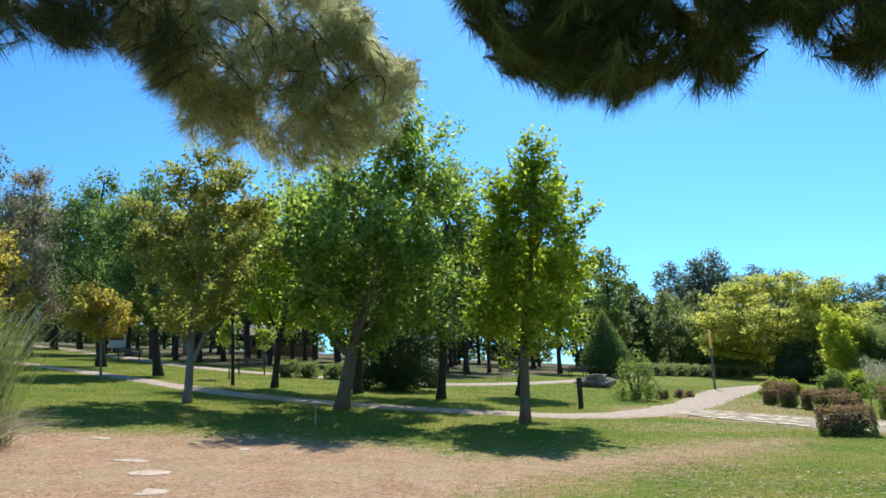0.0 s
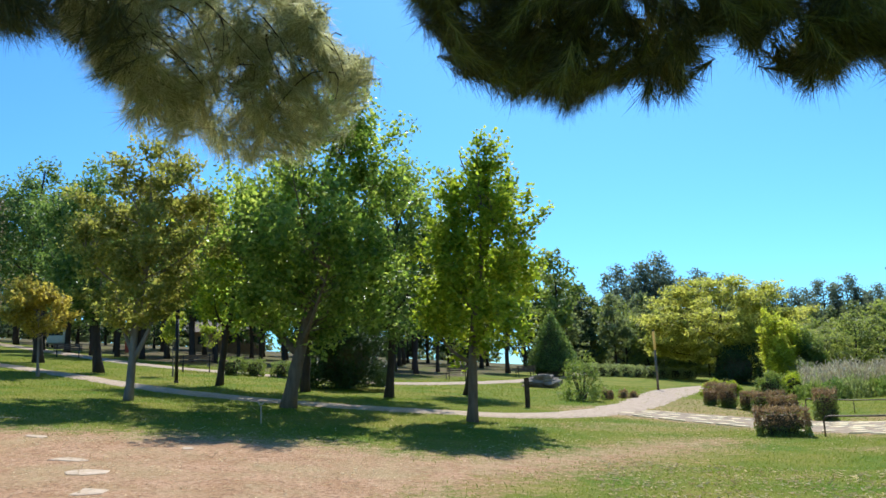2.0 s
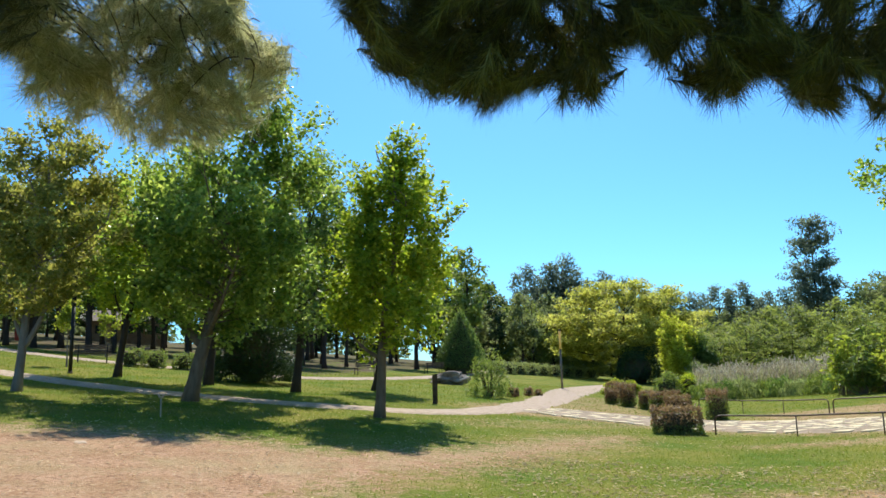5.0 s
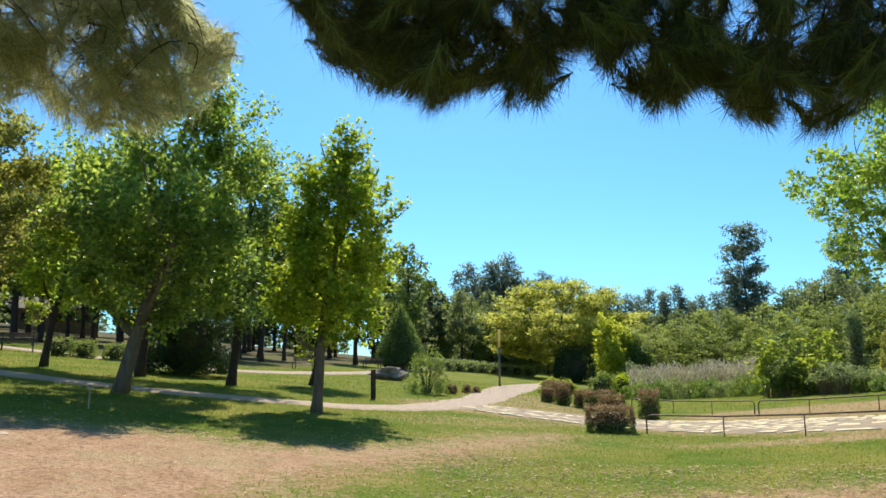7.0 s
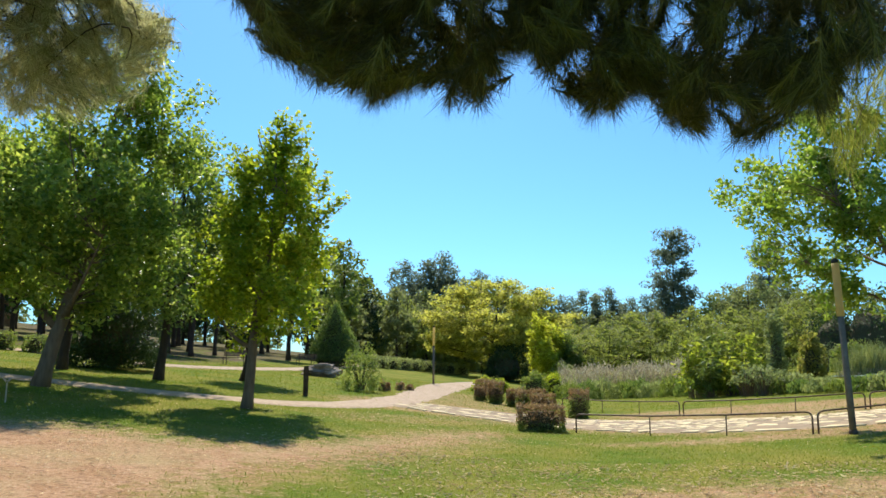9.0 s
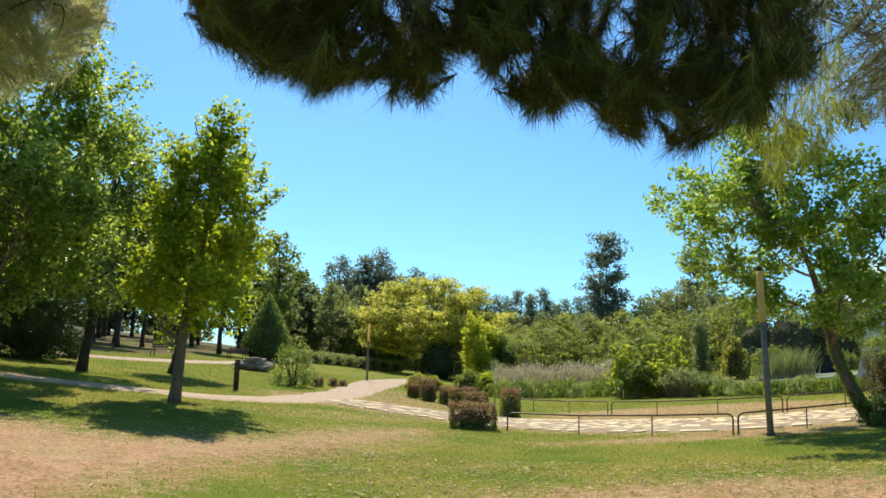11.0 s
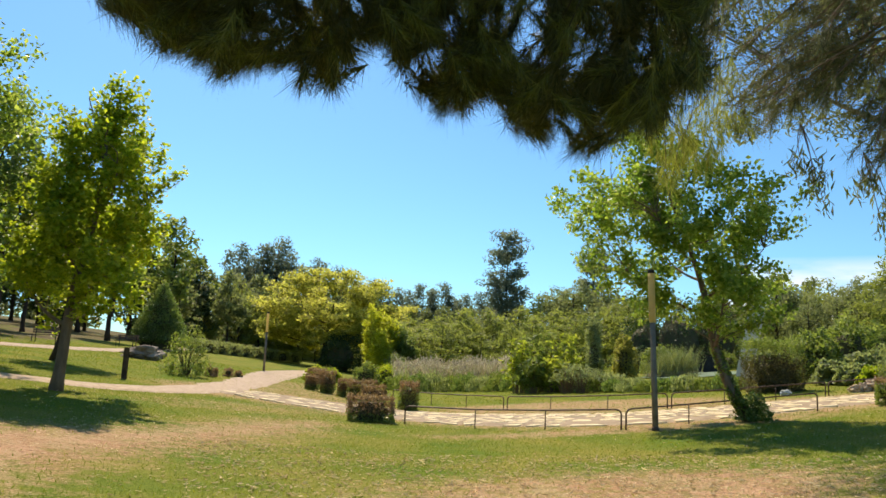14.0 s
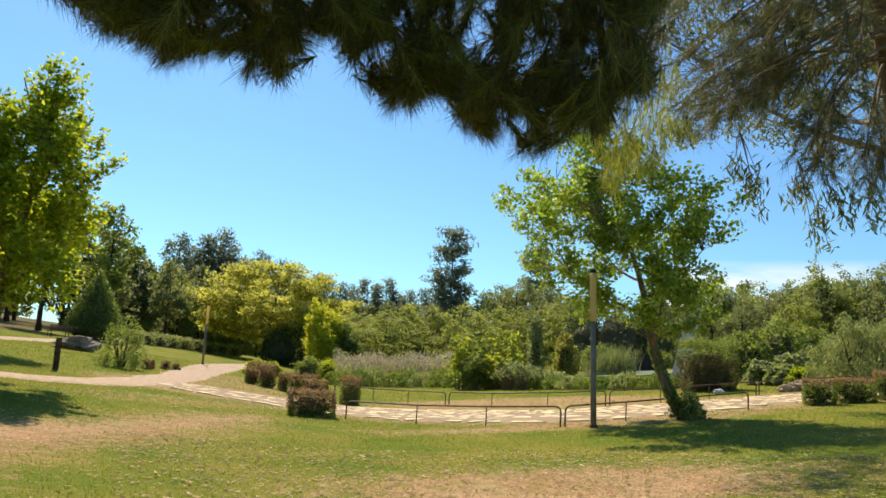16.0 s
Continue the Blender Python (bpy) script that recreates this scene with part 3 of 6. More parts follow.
    # Solid filler: the shade between twigs and leaves is in its dark colour.
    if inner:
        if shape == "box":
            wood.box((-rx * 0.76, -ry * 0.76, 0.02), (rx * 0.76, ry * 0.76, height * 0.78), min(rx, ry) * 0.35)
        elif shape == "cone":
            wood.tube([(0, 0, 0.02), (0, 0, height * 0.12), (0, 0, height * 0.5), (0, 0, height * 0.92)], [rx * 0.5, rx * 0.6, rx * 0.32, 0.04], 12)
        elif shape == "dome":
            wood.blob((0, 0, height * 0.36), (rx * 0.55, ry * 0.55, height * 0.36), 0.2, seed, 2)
    tagged(part("stems_and_shaded_core", wood, M["core"], root), kind="stuff")
    ax = None if axis is None else np.broadcast_to(np.array(axis, float), c.shape)
    if top_leaf is not None:
        sel = c[:, 2] + rng.normal(size=n) * 0.1 * height > top * height
        part("new_growth", Geo().quads(leaf_quads(rng, c[sel], leaf_size, wide, up, None if ax is None else ax[sel])), top_leaf, root)["kind"] = "stuff"
        c = c[~sel]
        ax = None if ax is None else ax[~sel]
    part("foliage", Geo().quads(leaf_quads(rng, c, leaf_size, wide, up, ax)), leaf, root)
    return root


# ---- ground ----
STONES = [(7.8, 25.4), (9.0, 24.2), (10.6, 22.4), (11.7, 20.6), (12.8, 18.8), (13.9, 16.9), (15.2, 15.4), (17.2, 14.6), (19.9, 14.0), (22.6, 13.4), (26.5, 12.0)]
BARE = [(-16, 13.2), (-9.5, 13.6), (-7.4, 14.2), (-3.9, 14.6), (-1.0, 14.2), (0.6, 13.2), (2.7, 14.2), (5.7, 17.0), (7.4, 17.6), (7.6, 17.0),
        (6.6, 15.4), (4.6, 13.3), (2.3, 11.0), (1.1, 9.7), (0.4, 8.2), (-0.3, 4.0), (-16, 3.0)]


WOOD_FLOOR = [(-90, 105), (-60, 98), (-42, 82), (-25, 61.5), (-13.5, 46), (-5, 40), (0, 39.5), (4, 46), (9, 60), (22, 98), (70, 190), (60, 400), (-400, 400), (-400, 105)]


def inside(px, py, poly):
    """Signed distance to a polygon's edge, above 0 within it."""
    best, odd = np.full(px.shape, 1e9), np.zeros(px.shape, bool)
    for (ax, ay), (bx, by) in zip(poly, poly[1:] + poly[:1]):
        t = np.clip(((px - ax) * (bx - ax) + (py - ay) * (by - ay)) / ((bx - ax) ** 2 + (by - ay) ** 2), 0, 1)
        best = np.minimum(best, np.hypot(px - ax - t * (bx - ax), py - ay - t * (by - ay)))
        odd ^= ((ay > py) != (by > py)) & (px < (bx - ax) * (py - ay) / (by - ay + 1e-12) + ax)
    return np.where(odd, best, -best)


def oval(px, py, cx, cy, rx, ry, turn=0.0):
    c, s = math.cos(radians(turn)), math.sin(radians(turn))
    u, v = (px - cx) * c + (py - cy) * s, -(px - cx) * s + (py - cy) * c
    return (1 - np.sqrt((u / rx) ** 2 + (v / ry) ** 2)) * min(rx, ry)


def bareness(px, py):
    b = np.clip(inside(px, py, BARE) / 3.6 + 0.45, 0, 0.95)
    b = np.maximum(b, np.clip(oval(px, py, 7.3, 7.0, 4.4, 2.3, -18) / 2.6 + 0.18, 0, 0.66))
    b = np.maximum(b, np.clip(oval(px, py, 13.5, 12.9, 6.5, 1.0, -20) / 1.0 + 0.2, 0, 0.6))
    b = np.maximum(b, np.clip(oval(px, py, 18.5, 20.5, 6.0, 4.2, -40) / 2.5 + 0.2, 0, 0.62))
    b = np.maximum(b, np.clip(oval(px, py, 6.5, 20.0, 4.0, 1.6, 20) / 1.5 + 0.1, 0, 0.42))
    near = np.full(np.shape(px), 1e9)
    for (ax, ay), (bx, by) in zip(STONES, STONES[1:]):
        t = np.clip(((px - ax) * (bx - ax) + (py - ay) * (by - ay)) / ((bx - ax) ** 2 + (by - ay) ** 2), 0, 1)
        near = np.minimum(near, np.hypot(px - ax - t * (bx - ax), py - ay - t * (by - ay)))
    b = np.maximum(b, np.clip(0.62 - np.maximum(near - 2.0, 0) * 0.3, 0, 0.62))
    b = np.maximum(b, np.clip(oval(px, py, 11.5, 30.0, 3.0, 9.0, -20) / 2.5 + 0.1, 0, 0.5))
    return b


def build_ground():
    az = np.radians(np.concatenate([np.arange(-44, 82, 0.6), np.arange(82, 316, 6.0)]))
    r = np.concatenate([[0.6, 1.5, 2.5], 3.5 * 1.021 ** np.arange(0, 165), 120 * 1.12 ** np.arange(0, 29)])
    A, R = np.meshgrid(az, r)
    X, Y = R * np.sin(A), R * np.cos(A)
    Z = ground_z(X, Y)
    Z = np.where(R > 130, np.minimum(Z, 12) * 0 + ground_z(X * 130 / R, Y * 130 / R) + (R - 130) * 0.004, Z)
    near = np.clip((R - 3) / 5, 0, 1) * np.clip((60 - R) / 20, 0, 1)
    bumps = np.array([noise.noise(Vector((a * 0.8, b * 0.8, 0))) for a, b in zip(X.ravel(), Y.ravel())]).reshape(X.shape)
    Z = Z - 0.012 + 0.006 * bumps * near
    n = len(az)
    g = Geo()
    f = [(i * n + j, i * n + (j + 1) % n, (i + 1) * n + (j + 1) % n, (i + 1) * n + j) for i in range(len(r) - 1) for j in range(n)]
    f.append(tuple(range(n))[::-1])
    g.add(np.stack([X, Y, Z], -1).reshape(-1, 3), [q[::-1] for q in f])
    ob = part("ground", g, M["ground"], smooth=True)
    at_ = ob.data.attributes.new("bare", "FLOAT", "POINT")
    at_.data.foreach_set("value", bareness(X.ravel(), Y.ravel()).astype(np.float32))
    # How far the floor takes the brown that holds the wood's shade.
    at_ = ob.data.attributes.new("shaded_duff", "FLOAT", "POINT")
    at_.data.foreach_set("value", np.clip(inside(X.ravel(), Y.ravel(), WOOD_FLOOR) / 5 + 0.15, 0, 0.62).astype(np.float32))
    return tagged(ob, "mown lawn with worn patches of reddish bare soil", "ground", "", "structure")


build_ground()


def spline(pts, step=0.5):
    """A smooth line through plan points, evenly stepped."""
    p = np.array(pts, float)
    out = []
    for i in range(len(p) - 1):
        a, b, c, d = p[max(i - 1, 0)], p[i], p[i + 1], p[min(i + 2, len(p) - 1)]
        n = max(2, int(np.linalg.norm(c - b) / step))
        t = np.linspace(0, 1, n, endpoint=False)[:, None]
        out.append(0.5 * (2 * b + (c - a) * t + (2 * a - 5 * b + 4 * c - d) * t ** 2 + (3 * b - a - 3 * c + d) * t ** 3))
    return np.concatenate(out + [p[-1:]])


def ribbon(name, pts, widths, material, label, category, lift=0.02, seed=1, wild=0.25):
    """A strip that lies on the ground along a line, with uneven edges."""
    c = spline(pts)
    w = np.interp(np.linspace(0, 1, len(c)), np.linspace(0, 1, len(widths)), widths)
    tang = unit(np.gradient(c, axis=0))
    nor = np.stack([-tang[:, 1], tang[:, 0]], -1)
    rows = []
    across = np.linspace(-1, 1, 9)
    for i in range(len(c)):
        el = w[i] / 2 + wild * noise.noise(Vector((c[i][0] * 0.9, c[i][1] * 0.9, seed)))
        er = w[i] / 2 + wild * noise.noise(Vector((c[i][0] * 0.9, c[i][1] * 0.9, seed + 9)))
        for a in across:
            q = c[i] + nor[i] * a * (er if a > 0 else el)
            rows.append((q[0], q[1], float(ground_z(q[0], q[1])) + lift * (1 if abs(a) < 0.95 else -1.5)))
    m = len(across)
    g = Geo().add(rows, [(i * m + j, i * m + j + 1, (i + 1) * m + j + 1, (i + 1) * m + j) for i in range(len(c) - 1) for j in range(m - 1)])
    return tagged(part(name, g, material, smooth=True), label, category, "", "structure")


ribbon("gravel_path", [(-30, 47), (-19.8, 37.7), (-15.5, 33.6), (-12.6, 30.7), (-8.4, 26.2), (-5.6, 24.0), (-3.4, 22.9), (-1.6, 22.3), (0.0, 22.0), (1.6, 21.9), (3.7, 22.1),
                       (6.4, 24.8), (9.4, 30.2), (13.2, 38.5), (16.8, 46.0), (24, 58)],
       [1.1, 1.1, 1.15, 1.2, 1.35, 1.5, 1.8, 2.1, 2.7, 2.6, 2.2], M["gravel"], "pale gravel footpath winding across the lawn", "path")
ribbon("far_path", [(-60, 96), (-42.6, 80.3), (-25.6, 59.0), (-14.0, 44.0), (-5.3, 38.3), (-0.4, 37.3), (4.9, 44.0), (11.0, 57.1), (25.4, 95.9), (40, 120)],
       [2.4, 2.0, 1.6, 1.5, 1.6, 2.4], M["gravel"], "narrow pale footpath along the wood", "path", 0.03, 5)
stone_bed = ribbon("stone_path", STONES, [3.6, 4.2, 4.6, 3.9, 3.2, 2.8], M["bed"], "sandy footpath laid with irregular pale flagstones", "path", 0.025, 11, 0.2)

# ---- trees on the lawn ----
tree("plane_tree", 1.82, 19.45, 7.45, 0.135, [(1.7, 0.8), (2.2, 1.55), (3.2, 1.75), (4.2, 1.5), (5.2, 1.2), (6.0, 1.0), (6.7, 0.65), (7.4, 0.25)],
     M["leaf_fresh"], M["bark"], 3, 21500, 0.13, 140, (0.55, 0.0), up=0.7, clump_r=0.36, lump=0.35, flat=1.3, shell=0.36,
     extra=[(1.35, 0.1, 4.5, 0.3), (1.6, 0.1, 4.8, 0.3), (1.9, 0.1, 5.1, 0.27), (2.15, 0.1, 5.3, 0.24), (1.65, 0.0, 5.55, 0.26), (1.75, 0.0, 5.85, 0.2), (1.95, -0.1, 3.95, 0.25)],
     label="slender young plane tree with fresh green leaves", group="lawn trees")
tree("plane_tree", -2.95, 21.1, 8.75, 0.19, [(1.9, 1.2), (2.8, 2.3), (4.0, 2.7), (5.2, 2.5), (6.4, 2.05), (7.6, 1.4), (8.6, 0.6)],
     M["leaf_deep"], M["bark"], 5, 33000, 0.14, 210, (1.5, 0.0), fork=[(-0.95, 0.1, 3.1, 1.4, 0.13)], clump_r=0.46, lump=0.35, flat=1.15, shell=0.38,
     extra=[(-1.9, 0, 5.8, 0.5), (-1.5, 0, 6.4, 0.45), (-1.9, 0.3, 4.6, 0.6), (2.6, -0.3, 2.3, 0.4), (2.3, -0.2, 2.8, 0.5), (2.5, -0.2, 3.4, 0.5), (0.5, -1.3, 2.9, 0.5), (0.1, -1.2, 3.6, 0.55), (0.9, -1.4, 3.6, 0.55), (-0.6, -1.1, 3.0, 0.5), (1.4, -1.1, 2.7, 0.5), (-1.3, -0.6, 2.5, 0.5)],
     label="large leaning plane tree forked low, dense dark crown", group="lawn trees")
tree("plane_tree", -0.32, 27.2, 8.9, 0.16, [(2.2, 1.0), (3.2, 1.7), (4.6, 1.9), (6.0, 1.75), (7.4, 1.4), (8.6, 0.7)],
     M["leaf_cool"], M["bark_dark"], 7, 13000, 0.15, 110, (0.5, 0.0), clump_r=0.44, flat=1.25, shell=0.4, label="upright plane tree with thin cool green crown", group="lawn trees")
tree("ash_tree", -7.05, 20.9, 6.9, 0.115, [(2.0, 0.8), (2.8, 1.75), (3.8, 2.15), (4.8, 2.0), (5.8, 1.6), (6.4, 1.1), (6.8, 0.5)],
     M["leaf_rust"], M["bark_pale"], 9, 22000, 0.115, 170, (0.5, 0.0), clump_r=0.36, lump=0.3, shell=0.4, fork=[(0.9, 0, 3.2, 1.0, 0.075), (-0.5, 0.2, 3.0, 1.2, 0.06)],
     extra=[(0.6, 0, 6.9, 0.22), (1.4, 0, 6.6, 0.25), (1.7, 0, 6.3, 0.25), (1.1, 0, 6.7, 0.2)], label="grey-barked tree with rusty green leaves", group="lawn trees")
tree("plane_tree", -12.6, 33.7, 9.2, 0.20, [(2.4, 1.1), (3.6, 1.9), (5.4, 2.1), (7.2, 1.6), (8.4, 1.0), (9.1, 0.4)],
     M["leaf_cool"], M["bark_dark"], 11, 19000, 0.15, 110, (-0.8, 0), clump_r=0.6, flat=1.2, label="dark-trunked tree with cool green crown", group="lawn trees")
tree("maple_tree", -13.0, 29.0, 3.5, 0.05, [(1.6, 0.5), (2.0, 1.0), (2.7, 1.2), (3.2, 0.8), (3.5, 0.3)],
     M["leaf_gold"], M["bark_pale"], 13, 8200, 0.12, 60, (-0.25, 0), clump_r=0.34, label="small staked tree turning golden yellow", group="lawn trees")
tree("plane_tree", -18.0, 40.1, 10.8, 0.24, [(2.6, 1.3), (4.0, 2.2), (6.2, 2.3), (8.6, 1.9), (10.0, 1.1), (10.8, 0.4)],
     M["leaf_cool"], M["bark_dark"], 15, 17000, 0.16, 120, (-0.3, 0), clump_r=0.6, flat=1.2, label="broad tree with dark trunk behind the lawn", group="lawn trees")
tree("plane_tree", -6.55, 29.1, 8.2, 0.13, [(2.4, 0.9), (3.6, 1.9), (5.4, 2.1), (7.0, 1.5), (8.1, 0.6)],
     M["leaf_fresh"], M["bark_dark"], 17, 16000, 0.14, 100, (0.9, 0.0), clump_r=0.52, flat=1.2, label="leaning plane tree with light green crown", group="lawn trees")
tree("plane_tree", -3.3, 28.0, 8.4, 0.16, [(2.4, 1.0), (3.6, 1.9), (5.4, 2.0), (7.0, 1.4), (8.3, 0.6)],
     M["leaf_deep"], M["bark_dark"], 19, 11000, 0.14, 80, (0.2, 0.3), clump_r=0.55, label="dark plane tree half hidden behind others", group="lawn trees")
tree("plane_tree", 2.75, 31.0, 6.6, 0.17, [(2.2, 0.8), (3.2, 1.5), (4.6, 1.6), (5.8, 1.1), (6.5, 0.5)],
     M["leaf_fresh"], M["bark_dark"], 21, 9000, 0.13, 60, (1.0, 0.0), clump_r=0.5, label="thick leaning tree with light leaves", group="lawn trees")
tree("mulberry_tree", 16.03, 11.9, 7.3, 0.125, [(2.0, 0.8), (2.7, 1.8), (3.7, 2.3), (4.7, 2.6), (5.6, 2.4), (6.4, 1.6), (7.2, 0.7)],
     M["leaf_mulberry"], M["bark"], 23, 27000, 0.115, 190, (-1.3, 1.75), clump_r=0.38, lump=0.4, shell=0.38, bend=0.66,
     extra=[(-2.6, 1.6, 5.4, 0.45), (-2.2, 1.0, 4.6, 0.45), (-1.8, 0.6, 4.0, 0.45), (-2.4, 1.4, 6.0, 0.4), (-2.9, 0.6, 4.2, 0.4), (-3.2, 1.0, 5.2, 0.4), (-4.62, 1.78, 5.12, 0.25), (-4.27, 1.34, 5.43, 0.30), (-4.36, 1.43, 4.82, 0.30), (-4.01, 1.00, 4.64, 0.40), (-4.10, 1.08, 5.16, 0.35), (-3.75, 0.73, 4.99, 0.40), (-3.58, 0.47, 5.51, 0.35), (0.8, -1.0, 5.5, 0.4), (0.3, -0.5, 2.5, 0.4), (0.0, -0.1, 2.3, 0.4), (0.5, -0.7, 4.6, 0.45)],
     label="leaning tree with ivy round its foot", group="lawn trees")
# Added tree: its trunk and high clumps, out of view, shade the lawn.
tree("added_shade_eucalyptus", 22.5, 8.2, 14.0, 0.3, [(6.9, 3.5), (7.9, 6.4), (9.5, 7.6), (11.5, 5.6), (12.8, 2.0)],
     M["leaf_euc"], M["bark_pale"], 25, 34000, 0.22, 210, (-2.6, 1.2), clump_r=0.75, lump=0.35, wide=0.28,
     extra=[(-7.5, 8.3, 13.2, 1.7), (-6.0, 9.8, 13.3, 1.7), (-5.5, 8.3, 12.8, 1.7), (-8.5, 9.3, 13.7, 1.4), (-11.0, 7.8, 12.6, 1.2), (-10.0, 8.3, 12.8, 1.2), (-6.5, 10.8, 13.7, 1.6), (-4.5, 9.8, 13.5, 1.7), (-3.5, 6.5, 12.2, 1.7)],
     label="added tall eucalyptus, mostly out of view, that shades the lawn", group="lawn trees")
bush("ivy_clump", 16.01, 11.86, (0.38, 0.34), 0.55, M["leaf_cool"], 31, 1500, 0.085, inner=False, lump=0.7, label="dark ivy growing round a tree foot", category="ivy")


def climbing_ivy(x, y, lean, height, bend, reach, r, seed):
    """Ivy leaves and stems that wrap a leaning trunk."""
    rng = np.random.default_rng(seed)
    root = thing("climbing_ivy", x, y, label="ivy climbing the trunk of the leaning tree", category="ivy")

    def axis(h):
        return np.array([lean[0], lean[1], 0.0]) * (np.clip(h, 0, 99)[:, None] / height) ** bend + np.stack([0 * h, 0 * h, h], 1)

    n = 1500
    h = reach * rng.uniform(0, 1, n) ** 1.3
    a = rng.uniform(0, 6.283, n)
    rr = r * (1.25 - 0.35 * h / reach) * rng.uniform(0.85, 1.35, n)
    keep = np.array([noise.noise(Vector((math.cos(q) * 1.5, math.sin(q) * 1.5, z * 1.8))) for q, z in zip(a, h)]) > -0.12
    c = (axis(h) + np.stack([np.cos(a) * rr, np.sin(a) * rr, 0 * h], 1))[keep]
    part("foliage", Geo().quads(leaf_quads(rng, c, 0.085, 0.8, 0.2)), M["leaf_olive"], root)
    wood = Geo()
    for q in range(5):
        t = np.linspace(0, reach * 0.95, 9)
        b = q * 1.3 + t * 0.8
        wood.tube(axis(t) + np.stack([np.cos(b) * r, np.sin(b) * r, 0 * t], 1), np.linspace(0.018, 0.007, 9), 5)
    tagged(part("stem", wood, M["bark"], root), kind="stuff")


climbing_ivy(16.03, 11.9, (-1.3, 1.75), 7.3, 0.66, 1.9, 0.115, 33)
for i, (px, py) in enumerate([(-5.2, 44.0), (-9.5, 33.6), (-11.0, 46.0)]):
    tree("sapling", px, py, 2.6, 0.03, [(1.2, 0.3), (1.7, 0.55), (2.3, 0.5), (2.6, 0.2)], M["leaf_lime"], M["bark_pale"], 40 + i, 900, 0.13, 16, clump_r=0.28,
         label="thin sapling with lime green leaves", group="saplings")


# ---- clipped hedges and shrubs ----
def photinia(x, y, w, d, h, seed, turn, top=0.38):
    return bush("photinia_hedge", x, y, (w / 2, d / 2), h, M["leaf_olive"], seed, int(2400 + 2600 * w * h), 0.056, "box", 10, top, M["leaf_red"], turn,
                label="clipped hedge with red-brown young shoots", category="hedge", group="red hedges by the path")


for i, (x, y, w, d, h) in enumerate([(9.1, 18.2, 1.2, 0.7, 0.6), (12.9, 23.0, 0.62, 0.6, 0.86), (12.9, 25.6, 0.85, 0.6, 0.62), (13.2, 28.8, 0.55, 0.5, 0.64),
                                     (13.0, 30.2, 0.6, 0.6, 0.82), (12.9, 31.6, 0.45, 0.45, 0.52), (12.6, 26.6, 0.45, 0.5, 0.66), (13.9, 33.5, 0.8, 0.7, 0.8), (13.6, 27.4, 0.5, 0.5, 0.7)]):
    photinia(x, y, w, d, h, 50 + i, -25 + 6 * i, (0.38, 0.72)[i in (1, 6)])
photinia(21.10, 11.35, 0.8, 0.7, 0.62, 61, -60, 0.9)
photinia(22.15, 10.89, 1.05, 0.7, 0.6, 62, -60, 0.86)
photinia(23.62, 10.58, 0.9, 0.8, 0.7, 63, -60, 0.85)
bush("round_shrub", 7.5, 31.4, (0.95, 0.85), 1.6, M["leaf_olive"], 70, 2600, 0.095, "dome", 12, inner=False, lump=0.5, label="loose light green shrub on the lawn", category="shrub")
for i, (x, y, r, h) in enumerate([(8.75, 32.6, 0.2, 0.5), (9.05, 32.9, 0.16, 0.42), (10.1, 34.5, 0.25, 0.4), (10.7, 35.0, 0.2, 0.32)]):
    bush("low_shrub", x, y, (r, r), h, M["leaf_red"], 72 + i, 420, 0.07, "dome", 4, label="small dry reddish shrub in the grass", category="shrub", group="small shrubs")
bush("conical_cypress", 12.6, 62.3, (2.5, 2.5), 5.3, M["leaf_cool"], 80, 13000, 0.17, "cone", 4, label="dense dark green cone-shaped conifer", category="conifer", wide=0.4)
bush("dark_conifer", -2.1, 31.3, (1.9, 1.6), 2.75, M["leaf_dark"], 81, 15000, 0.13, "dome", 6, label="broad dark conifer bush touching the ground", category="conifer", wide=0.4)
bush("clipped_box_hedge", 26.4, 18.7, (0.98, 0.9), 1.75, M["leaf_hedge"], 82, 14000, 0.07, "box", 10, 0.74, M["leaf_olive"], -35, label="tall clipped green box hedge with fuzzy top", category="hedge")
for i, (x, y, w, h) in enumerate([(-7.9, 37.6, 1.1, 0.75), (-6.9, 38.0, 1.0, 0.7), (-5.6, 37.9, 0.9, 0.68), (-4.8, 38.2, 0.9, 0.66)]):
    bush("box_hedge", x, y, (w / 2, 0.5), h, M["leaf_olive"], 84 + i, 1300, 0.08, "box", 5, label="squat clipped green hedge beside the path", category="hedge", group="green hedges")
for i in range(9):
    x, y = at(14.0 + i * 0.85, 74 + i * 1.6)
    bush("long_hedge", x, y, (0.72, 0.8), 1.05, M["leaf_grey"], 90 + i, 1100, 0.16, "box", 4, label="long clipped hedge at the wood's edge", category="hedge", group="far hedge")


